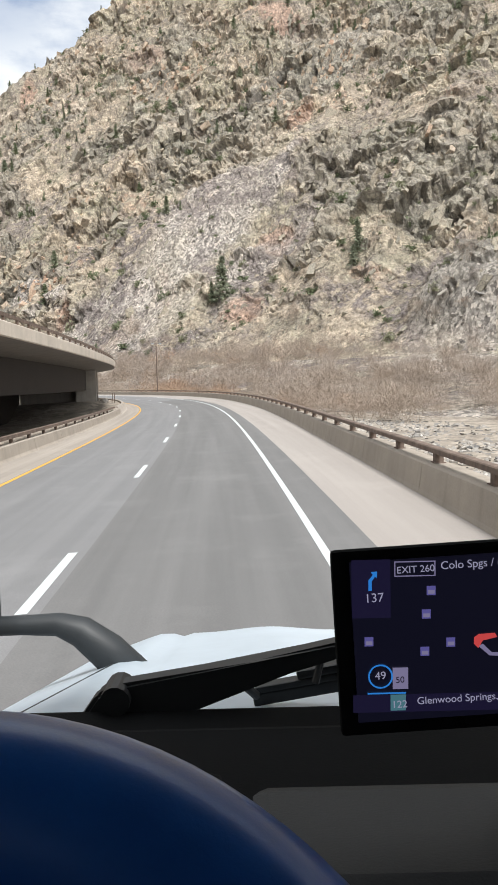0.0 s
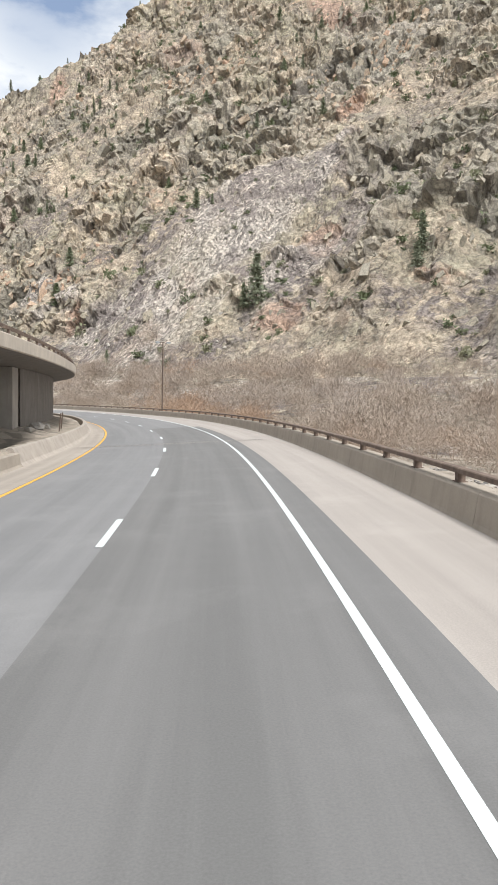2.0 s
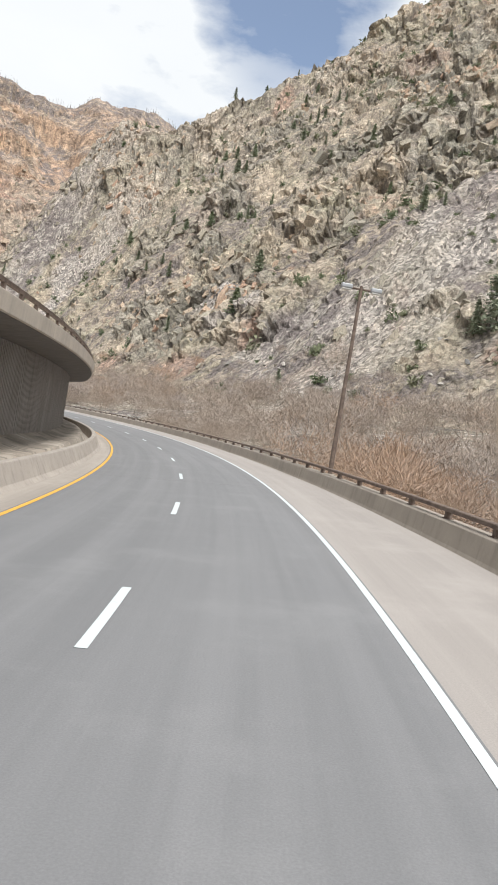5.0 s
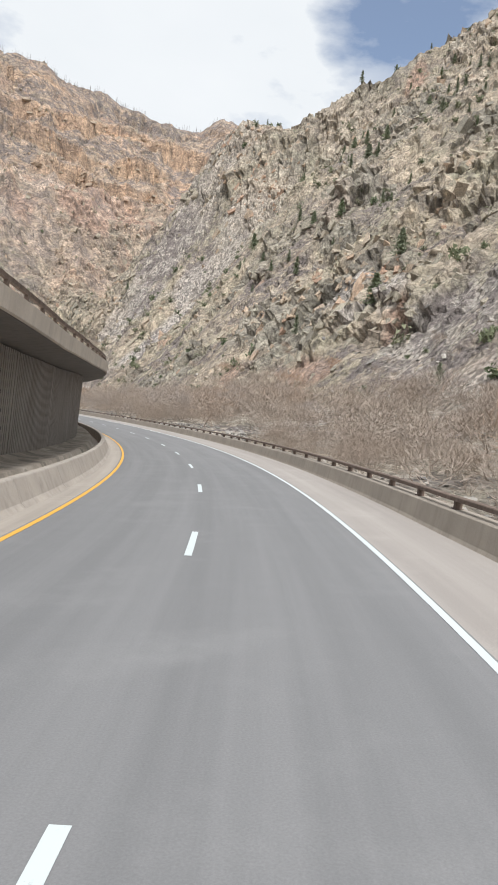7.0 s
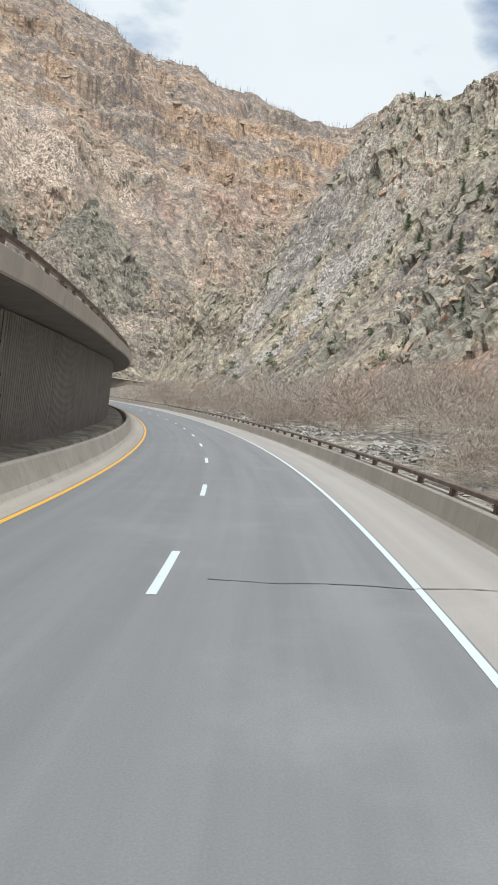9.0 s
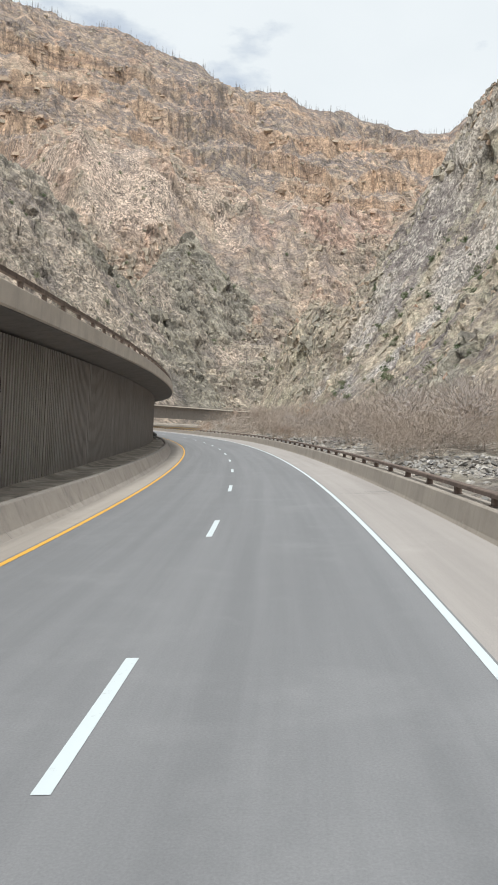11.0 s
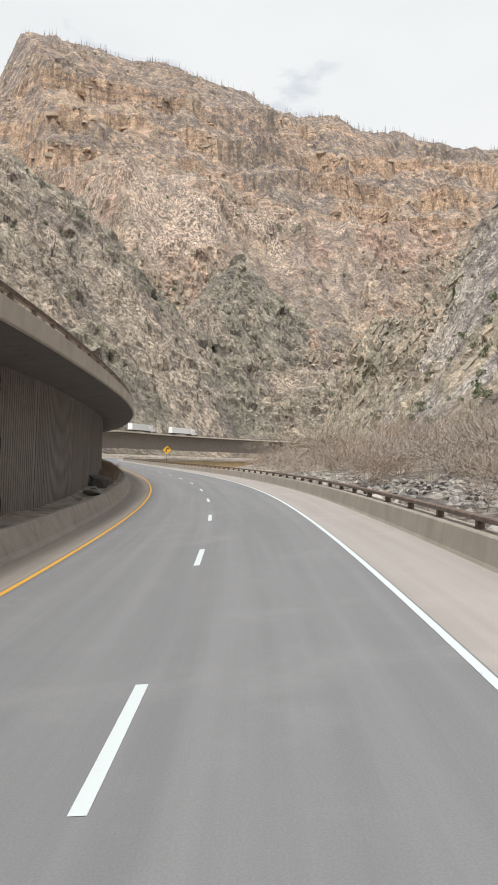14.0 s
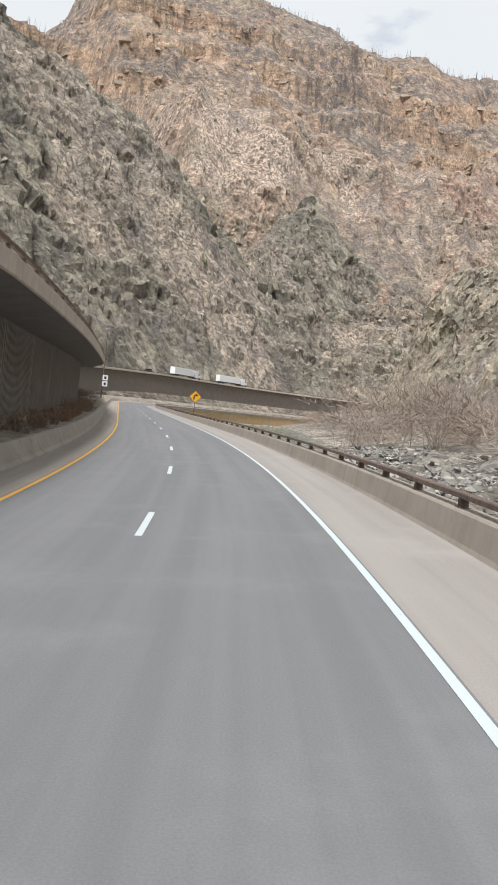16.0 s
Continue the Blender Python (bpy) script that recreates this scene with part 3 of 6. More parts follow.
# ---------------------------------------------------------------- the land
NX, NY = math.cos(radians(50)), math.sin(radians(50))       # away from the river, up the near mountain
RIVER_Z = -4.3
POLE = (-244.2, 540.4)                                       # middle of the canyon's next bend


CRAGS = {}                                                   # where bare rock stands out


def near_slope(u, o):
    """Height of the near mountain and its bank: u metres along its foot, o metres up from it."""
    o = o + np.interp(u, (0, 495, 603, 665, 726), (0, 0, 10, 25, 30))
    a = np.interp(u, (-160, 160, 320, 420, 534, 588, 649), (0.80, 0.86, 1.0, 1.08, 1.22, 1.7, 2.5))
    cap = np.interp(u, (-160, 480, 511, 522, 534, 549, 557, 565, 572, 578, 588, 598, 606, 610, 613, 616, 618, 622, 629, 637, 649, 666, 674, 682, 705, 750), (440, 390, 338, 309, 281, 238, 211, 200, 194, 192, 194, 206, 198, 162, 120, 96, 80, 68, 64, 66, 74, 70, 48, 14, 0, -8))
    lev, _ = blocks(u / 6.0, o / 60.0, 301)
    lev2, _ = blocks(u / 7.0, o / 8.0, 307)
    cap = cap + smooth01(cap, 20, 90) * (3.2 * lev2 + 9 * (fbm(u / 7, o / 11, 3, 309, 0.6) - 0.5) + 2.6 * lev + 15 * (fbm(u / 15, o / 40, 4, 303) - 0.5))
    wu, wo = u + 22 * (fbm(u / 60, o / 60, 3, 5) - 0.5), o + 22 * (fbm(u / 60, o / 60, 3, 9) - 0.5)
    rise = smooth01(o, -6, 60)
    # buttresses and gullies running up the slope
    gul = rise * (36 * (fbm(wu / 95, wo / 210, 4, 21, 0.5, True) - 0.62) + 20 * (fbm(wu / 38, wo / 60, 4, 31, 0.5, True) - 0.6))
    h = 9 + a * np.maximum(o, 0) + gul
    h = h + 13 * smooth01(o, 4, 15) * (1 - smooth01(o, 20, 60)) * smooth01(u, 58, 74) * (1 - smooth01(u, 96, 112))
    k = 4.0
    h = -k * np.logaddexp(-h / k, -cap / k)
    bank = np.interp(o, (-110, -62, -40, -16, -13, -4, 0), (-6.0, -5.4, -1.5, 7.0, 8.0, 8.2, 9.0))
    dry = np.interp(o, (-130, -95, -70, -40, -16, -13, -4, 0), (-4.0, -3.6, -2.4, 1.5, 7.2, 8.0, 8.2, 9.0)) + 1.8 * (fbm(u / 14, o / 9, 3, 305) - 0.5) * smooth01(-o, 14, 24)
    bank = bank + (dry - bank) * (1 - smooth01(u, 376, 410))
    return np.where(o > 0, np.maximum(h, np.minimum(9, cap)), np.minimum(bank, np.maximum(cap, -6))), o, cap


def surface_normals(p):
    du, dv = np.gradient(p, axis=0), np.gradient(p, axis=1)
    n = np.cross(du, dv)
    n /= np.linalg.norm(n, axis=-1, keepdims=True) + 1e-9
    return np.where(n[..., 2:3] < 0, -n, n)


# rusty stains and open scree on the near mountain: along, up, and their half widths
RUSTY = ((280, 22, 7, 6), (302, 9, 15, 5), (357, 10, 10, 6), (430, 80, 14, 13), (237, 135, 10, 12), (422, 205, 24, 15), (312, 231, 24, 10), (192, 62, 13, 9), (535, 183, 8, 8), (178, 22, 10, 6))
PALE_SCREE = ((196, 44, 12, 18), (262, 22, 18, 13), (238, 26, 14, 10), (300, 30, 14, 8), (330, 34, 10, 12), (210, 88, 9, 20))


def near_mountain():
    us = np.arange(-58, 780, 1.2)
    os_ = np.concatenate([np.arange(-112, -30, 1.6), np.arange(-30, 160, 0.85), np.arange(160, 260, 1.2), np.arange(260, 400, 2.2)])
    u, o = np.meshgrid(us, os_, indexing="ij")
    h, oo, cap = near_slope(u, o)
    wu, wo = u + 22 * (fbm(u / 60, o / 60, 3, 5) - 0.5), o + 22 * (fbm(u / 60, o / 60, 3, 9) - 0.5)
    rise = smooth01(oo, -6, 60)
    x, y = NX * (188 + o) - NY * u, NY * (188 + o) + NX * u
    p = np.stack([x, y, h], -1)
    nor = surface_normals(p)
    gully = smooth01(fbm(wu / 80, wo / 190, 4, 41), 0.44, 0.60)
    low = 1 - smooth01(oo, 40, 130)
    scree = np.clip(0.25 + 0.75 * low, 0, 1) * gully * smooth01(fbm(u / 22, o / 30, 4, 43), 0.38, 0.6)
    scree = np.maximum(scree, smooth01(-oo, -2, 14) * (0.45 + 0.5 * smooth01(fbm(u / 18, o / 12, 4, 47), 0.42, 0.6)))
    crag = smooth01(fbm(wu / 42, wo / 30, 5, 49) + 0.10 * smooth01(oo, 60, 220) + 0.10 * smooth01(u, 540, 600) - 0.22 * low * gully, 0.455, 0.535)
    dark = smooth01(oo, 4, 9) * (1 - smooth01(oo, 26, 50)) * smooth01(u, 58, 72) * (1 - smooth01(u, 98, 110))
    crag = np.maximum(crag, dark)
    rock = np.clip(1 - 0.75 * scree, 0, 1) * smooth01(oo, -4, 25) * (0.30 + 0.70 * crag)
    cr, sr = math.cos(0.5), math.sin(0.5)
    bu, bo = cr * wu + sr * wo, -sr * wu + cr * wo
    l1, e1 = blocks(bu / 19, bo / 28, 51)
    l2, e2 = blocks(bu / 7.5, bo / 10, 61)
    l3, e3 = blocks(bu / 3.4 + 0.3 * l2, bo / 3.9, 71)
    f1 = bo / 24 + 1.1 * fbm(wu / 34, wo / 34, 3, 73)
    f2 = (bo * 0.9 + bu * 0.3) / 8.5 + 1.0 * fbm(wu / 13, wo / 13, 3, 75)
    ledge = 6.0 * (0.5 - (f1 - np.floor(f1))) * smooth01(fbm(wu / 50, wo / 50, 3, 77), 0.35, 0.6) + 2.6 * (0.5 - (f2 - np.floor(f2)))
    d = rock * (2.0 + 2.9 * l1 + 2.4 * l2 + 1.15 * l3 + 0.6 * ledge) + (1 - rock) * 0.30 * l3 + rise * 1.4 * (fbm(u / 9, o / 9, 4, 81, 0.6) - 0.5)
    facet = 0.5 + (0.25 + 0.75 * rock) * (0.12 * l1 + 0.17 * l2 + 0.2 * l3)
    d = d + rise * (0.35 + rock) * (1.5 * (vnoise(wu / 2.3, wo / 2.0, 83) - 0.5))
    p = p + nor * d[..., None] * np.array((1.0, 1.0, 0.75))
    crack = rock * np.maximum(np.maximum(0.7 * (1 - smooth01(e2, 0.0, 0.08)), 0.8 * (1 - smooth01(e1, 0.0, 0.05))), 0.35 * (1 - smooth01(e3, 0, 0.09)))
    brush = smooth01(fbm(wu / 26, wo / 20, 5, 91), 0.36, 0.56) * (0.55 + 0.45 * low) * (1 - 0.8 * crag)
    litter = smooth01(-oo, -8, 2) * (1 - smooth01(-oo, 58, 80)) * smooth01(fbm(u / 16, o / 10, 4, 93), 0.30, 0.5)
    brush = np.maximum(brush, 0.45 * litter)
    scree = scree * (1 - 0.6 * litter)
    ragged = 0.9 * (fbm(u / 9, o / 9, 4, 97) - 0.5)
    pink = np.zeros(u.shape)
    for pu, po, ru, ro in RUSTY:
        pink = np.maximum(pink, 0.85 * (1 - smooth01(np.hypot((u - pu) / ru, (o - po) / ro) + ragged, 0.6, 1.05)))
    for pu, po, ru, ro in PALE_SCREE:
        scree = np.maximum(scree, 0.9 * (1 - smooth01(np.hypot((u - pu) / ru, (o - po) / ro) + 1.6 * ragged, 0.5, 1.1)))
    brush = brush * (1 - 0.7 * pink)
    ob = grid_ob("mountain_near", p, M_ROCK, {"facet": facet, "scree": scree, "pink": pink, "brush": brush, "crack": crack, "grey": np.maximum(0.9 * dark, 0.6 * crag * smooth01(fbm(wu / 70, wo / 70, 3, 95), 0.5, 0.62))}, uv=np.stack([u, o], -1))
    tagged(ob, "steep rocky canyon wall with scree and lichen-grey crags", "mountain", kind="structure")
    CRAGS["near"] = rock * (1 - brush) * smooth01(oo, 4, 18)
    return us, os_, p, scree


def far_mountain():
    ph = np.radians(np.linspace(112, 226, 508))
    off = np.concatenate([np.arange(-8, 330, 2.1), np.arange(330, 900, 2.7), np.arange(900, 1210, 4.0)])
    f, o = np.meshgrid(ph, off, indexing="ij")
    deg = np.degrees(f)
    cx, cy = np.cos(f), np.sin(f)
    x, y = POLE[0] + cx * (210 + o), POLE[1] + cy * (210 + o)
    wx, wy = x + 40 * (fbm(x / 110, y / 110, 3, 7) - 0.5), y + 40 * (fbm(x / 110, y / 110, 3, 8) - 0.5)
    arc = (f - ph[0]) * 700
    prof = np.interp(o, (-10, 20, 60, 150, 216, 306, 436, 560, 690, 747, 800, 860, 939, 1000, 1095, 1150, 1400), (-2, 5, 20, 52, 78, 140, 285, 335, 390, 465, 520, 590, 655, 690, 735, 740, 700))
    top = np.interp(deg, (112, 118, 121.5, 123.5, 126, 130, 133, 138, 139.5, 141, 143, 147, 155, 165, 167.5, 169.5, 172, 176, 185, 240), (0.88, 0.92, 0.925, 0.87, 0.865, 0.893, 0.915, 0.955, 0.99, 0.985, 0.975, 1.045, 1.085, 1.10, 1.08, 0.90, 0.81, 0.82, 0.84, 0.9))
    h2 = prof * top
    spur = fbm(arc / 120 + 0.002 * o, o / 420, 4, 11, 0.5, True)
    h2 = h2 + smooth01(o, 30, 260) * (60 * (spur - 0.55) + 26 * (fbm(wx / 70, wy / 70, 4, 13, 0.5, True) - 0.55))
    # level strata: benches and cliffs high on the wall
    hs = h2 + 16 * (fbm(x / 160, y / 160, 3, 15) - 0.5)
    HB, HT = (0, 300, 311, 366, 376, 436, 446, 518, 530, 604, 616, 690, 900), (0, 284, 334, 352, 398, 414, 464, 488, 546, 574, 626, 680, 900)
    hs = hs + 16 * (fbm(arc / 9, o / 300, 3, 14, 0.6, True) - 0.5) + 70 * (fbm(arc / 75, o / 300, 3, 12) - 0.5)
    tread = hs + (np.interp(hs, HB, HT) - hs) * smooth01(fbm(arc / 55, hs / 80, 3, 10), 0.34, 0.56)
    cliff = smooth01(np.interp(hs + 1, HB, HT) - np.interp(hs - 1, HB, HT), 1.8, 4.0)
    w = smooth01(o + 120 * (fbm(x / 120, y / 120, 3, 16) - 0.5), 540, 660) * 0.92
    h2 = h2 * (1 - w) + (tread + h2 - hs) * w
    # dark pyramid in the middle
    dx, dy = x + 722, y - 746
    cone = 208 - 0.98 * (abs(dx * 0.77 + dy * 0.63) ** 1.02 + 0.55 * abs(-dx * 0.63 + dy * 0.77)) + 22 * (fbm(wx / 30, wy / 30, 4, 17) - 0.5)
    # the spur on the left, its shade put into the colour through grey
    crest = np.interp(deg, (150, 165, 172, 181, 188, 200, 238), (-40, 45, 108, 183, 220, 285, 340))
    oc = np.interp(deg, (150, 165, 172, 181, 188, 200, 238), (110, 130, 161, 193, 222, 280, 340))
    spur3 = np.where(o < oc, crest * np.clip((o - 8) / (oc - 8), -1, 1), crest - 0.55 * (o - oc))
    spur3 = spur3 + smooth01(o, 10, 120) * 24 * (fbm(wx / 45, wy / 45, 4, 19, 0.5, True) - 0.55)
    # grey darkens the pyramid's rock and paints cloud shade on spur and foot
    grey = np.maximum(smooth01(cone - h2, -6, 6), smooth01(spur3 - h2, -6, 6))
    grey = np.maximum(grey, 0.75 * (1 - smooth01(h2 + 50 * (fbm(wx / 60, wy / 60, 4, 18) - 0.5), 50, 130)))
    h = np.maximum(np.maximum(h2, cone), spur3)
    p = np.stack([x, y, h], -1)
    nor = surface_normals(p)
    scree = 0.85 * smooth01(fbm(wx / 90, wy / 90, 4, 23), 0.50, 0.62) * (1 - smooth01(o, 560, 760)) * (1 - 0.4 * grey)
    rock = smooth01(o, 10, 50) * (1 - 0.7 * scree)
    l1, e1 = blocks(wx / 26, wy / 26, 27)
    l2, e2 = blocks(wx / 9, wy / 9, 29)
    lz = h / 17 + 1.3 * fbm(wx / 50, wy / 50, 3, 35)
    lz2 = h / 6.5 + 1.0 * fbm(wx / 20, wy / 20, 3, 36)
    ledge = 6.0 * (0.5 - (lz - np.floor(lz))) + 2.4 * (0.5 - (lz2 - np.floor(lz2)))
    crag = smooth01(fbm(wx / 48, wy / 48, 5, 25), 0.44, 0.54)
    rock = rock * (0.2 + 0.8 * np.maximum(crag, grey))
    l3, e3 = blocks(wx / 4.6, wy / 4.6, 30)
    d = rock * 0.28 * ledge + rock * (2.0 + 2.9 * l1 + 2.2 * l2 + 1.2 * l3) * (1 - 0.5 * w)
    facet = 0.5 + (0.3 + 0.7 * rock) * (0.14 * l1 + 0.18 * l2 + 0.18 * l3) + 1.2 * (fbm(x / 7, y / 7, 3, 33) - 0.5)
    p = p + nor * d[..., None]
    crack = rock * np.maximum(0.5 * (1 - smooth01(e2, 0, 0.08)), 0.6 * (1 - smooth01(e1, 0, 0.05)))
    brush = smooth01(fbm(wx / 40, wy / 40, 5, 37), 0.42, 0.60) * (1 - 0.75 * crag) * (0.6 + 0.4 * w) * (1 - 0.85 * cliff * w)
    brush = np.maximum(brush, 0.95 * w * (1 - cliff) * smooth01(fbm(wx / 55, wy / 55, 4, 38), 0.32, 0.46))
    burnt = np.exp(-((deg - 148 - 0.012 * (o - 800)) / 4.5) ** 2) * smooth01(o, 560, 680)
    burnt = np.maximum(burnt, smooth01(o + 160 * (fbm(wx / 90, wy / 90, 3, 40) - 0.5), 900, 985))
    brush = np.maximum(brush, 0.97 * burnt)
    pink = 0.9 * smooth01(h, 190, 250) * (1 - smooth01(h, 300, 370)) * smooth01(fbm(wx / 70, wy / 70, 4, 39), 0.46, 0.58) * (1 - grey)
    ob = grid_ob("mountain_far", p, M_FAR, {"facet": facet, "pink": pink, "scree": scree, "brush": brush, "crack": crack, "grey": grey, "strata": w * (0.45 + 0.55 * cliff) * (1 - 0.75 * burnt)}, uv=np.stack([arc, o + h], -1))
    tagged(ob, "tall tan canyon wall with level cliff bands and burnt slopes", "mountain", kind="structure")
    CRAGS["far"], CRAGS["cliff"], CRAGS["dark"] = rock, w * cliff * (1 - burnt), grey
    return ph, off, p, scree


NEAR = near_mountain()
FAR = far_mountain()


def ground():
    """The land's lowest sheet, out to the horizon, with the road's verge and river bank on it."""
    g = np.array([-4500, -2000, -1000, -500, 0, 500, 1000, 2000, 4500], float)
    gx, gy = np.meshgrid(g, g, indexing="ij")
    tagged(grid_ob("ground", np.stack([gx, gy, np.full(gx.shape, -8.0)], -1), M_DIRT), "dusty brown canyon floor", "ground", kind="structure")
    lat = np.array([-60, -40, -22, -15, -12.9, -12.4, -12.0, -11.6, -11.2, -10.9, -10.6, -10.25, -9.9, -9.6, -8.9, 3.5, 3.7, 3.9, 4.5, 5, 6, 7, 8, 9, 10, 11, 12, 13, 16, 20, 26, 34, 44, 60], float)
    s = np.concatenate([np.arange(-95, 640, 1.2), np.arange(640, 900, 6.0)])
    ss, ll = np.meshgrid(s, lat, indexing="ij")
    z = np.interp(ll, (-60, -12.9, -11.6, -10.6, -9.6, -8.9, 3.5, 3.7, 3.9, 5, 7, 9, 11, 13, 16, 60), (-1.0, 1.3, 1.0, 0.72, 0.66, -0.5, -0.5, -0.5, -0.4, -0.9, -1.8, -2.8, -3.8, -4.8, -6.0, -6.5))
    dry = np.interp(ll, (3.5, 3.9, 5, 7, 9, 12, 16, 60), (-0.5, -0.4, -0.8, -1.5, -2.3, -3.1, -3.4, -3.6))
    z = np.where(ll > 3.5, z + (dry - z) * (1 - smooth01(ss, 372, 410)), z)
    z = np.where(ll >= 3.5, z + (-4.75 - z) * smooth01(ss, 478, 498), z)
    z = np.where(ll < -22, z - 6.5 * smooth01(-ll, 25, 55), z)
    z = np.where(ll < -9.7, z - 1.7 * smooth01(-ll, 10.2, 12.2) * (1 - smooth01(ss, 82, 92)), z)      # hollow below the open span
    p = at(ss, ll, z)
    rough = ((ll < -9.7) & (ll > -13)) | ((ll > 3.8) & (ll < 30))
    p[..., 2] += rough * np.where(ll < 0, 0.12, 0.5) * (fbm(p[..., 0] / 2.6, p[..., 1] / 2.6, 4, 3) - 0.5)
    tagged(grid_ob("verge", p, M_DIRT, smooth=True), "stony dirt verge and river bank", "verge", kind="structure")


ground()


def left_mountain():
    """The slope behind the viaduct, inside the bend."""
    s = np.arange(-95, 470, 3.0)
    ll = np.concatenate([np.arange(23, 70, 3.0), np.arange(70, 190, 6.0)])
    ss, l = np.meshgrid(s, ll, indexing="ij")
    z = 1.0 + 0.30 * (l - 23) * smooth01(l, 23, 60)
    p = at(ss, -l, z)
    p[..., 2] += 3.0 * (fbm(p[..., 0] / 25, p[..., 1] / 25, 4, 401) - 0.5) * smooth01(l, 25, 50)
    zero = np.zeros(l.shape)
    tagged(grid_ob("slope_left", p, M_ROCK, {"facet": zero + 0.5, "scree": zero + 0.5, "brush": zero + 0.4, "crack": zero}), "low rubble slope behind the viaduct", "slope", kind="structure")


left_mountain()


def river():
    s = np.arange(384, 900, 4.0)
    ss, ll = np.meshgrid(s, np.linspace(8, 75, 24), indexing="ij")
    p = at(ss, ll, 0.0)
    p[..., 2] = RIVER_Z
    tagged(grid_ob("water_river", p, M_WATER), "shallow grey-green river with pale riffles", "river", kind="structure")


river()


def wall_core():
    for s0 in np.arange(93.2, 420, 36.0):
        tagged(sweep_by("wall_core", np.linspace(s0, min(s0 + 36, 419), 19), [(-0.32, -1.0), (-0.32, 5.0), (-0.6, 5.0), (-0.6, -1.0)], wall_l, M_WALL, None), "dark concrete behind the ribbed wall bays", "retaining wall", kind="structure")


wall_core()


def tan_wall():
    top = tagged(empty("wall_river"), "tan concrete retaining wall above the river rocks", "retaining wall", kind="structure")
    for s0 in np.arange(488, 880, 12.0):
        sweep("wall_panel", np.linspace(s0 + 0.03, s0 + 11.97, 5), [(2.93, -0.1), (3.25, -0.1), (3.25, -6.5), (2.93, -6.5)], M_TAN, top)


tan_wall()

# ---------------------------------------------------------------- plants and stones
def near_place(u, o):
    us, os_, p, _ = NEAR
    i = int(np.clip(round((u - us[0]) / 1.2), 0, len(us) - 1))
    j = int(np.clip(np.searchsorted(os_, o), 0, len(os_) - 1))
    return p[i, j], NEAR[3][i, j]


def near_uo(x, y):
    return -NY * x + NX * y, NX * x + NY * y - 188


def bark(name, ramp):
    m = mat(name, ramp[0], 0.9)
    n = Net(m)
    c = n.ramp(n.attr("tone"), [(i / (len(ramp) - 1), c) for i, c in enumerate(ramp)])
    n.base(n.mix(0.5, c, n.ramp(n.noise(n.coord("Object"), 1.3, 5, 0.7), [(0.3, (0.6, 0.6, 0.6)), (0.7, (1.25, 1.25, 1.25))]), "MULTIPLY"))
    return m


M_TWIG = bark("bare_twigs", [(0.325, 0.28, 0.25), (0.36, 0.295, 0.24), (0.30, 0.24, 0.195), (0.40, 0.25, 0.155)])
M_DEAD = bark("burnt_trunks", [(0.09, 0.08, 0.075), (0.16, 0.14, 0.13), (0.24, 0.21, 0.19)])


def twig_bush(rng, stems=36, twigs=13, h=1.0, spread=0.6, width=0.016):
    """A leafless shrub of unit height: bowed stems with fine side twigs. Returns vertices and triangles."""
    V, T = [], []
    for _ in range(stems):
        az, lean = rng.uniform(0, 2 * math.pi), abs(rng.gauss(0, spread))
        d = np.array([math.cos(az) * math.sin(lean), math.sin(az) * math.sin(lean), math.cos(lean)])
        ln = h * rng.uniform(0.55, 1.05)
        p = np.array([rng.gauss(0, 0.09), rng.gauss(0, 0.09), -0.03])
        side = np.cross(d, (rng.uniform(-1, 1), rng.uniform(-1, 1), 0.2))
        side /= np.linalg.norm(side) + 1e-6
        pts = []
        for k in range(4):
            pts.append(p.copy())
            d = d + np.array([rng.gauss(0, 0.13), rng.gauss(0, 0.13), 0.10])
            d /= np.linalg.norm(d)
            p = p + d * ln / 3
        base = len(V)
        for k, q in enumerate(pts):
            w = width * (1 - 0.28 * k)
            V += [q - side * w, q + side * w]
        for k in range(3):
            a = base + 2 * k
            T += [(a, a + 1, a + 3), (a, a + 3, a + 2)]
        for _ in range(twigs):
            f = rng.uniform(0.7, 2.95)
            k = int(f)
            q = pts[k] + (pts[min(k + 1, 3)] - pts[k]) * (f - k)
            e = np.array([rng.gauss(0, 0.6), rng.gauss(0, 0.6), rng.uniform(0.1, 0.9)])
            e = e / np.linalg.norm(e) * ln * rng.uniform(0.14, 0.40)
            sd = np.cross(e, (rng.uniform(-1, 1), rng.uniform(-1, 1), rng.uniform(-1, 1)))
            sd = sd / (np.linalg.norm(sd) + 1e-6) * width * 0.62
            b = len(V)
            V += [q - sd, q + sd, q + e]
            T.append((b, b + 1, b + 2))
    return np.array(V), np.array(T)


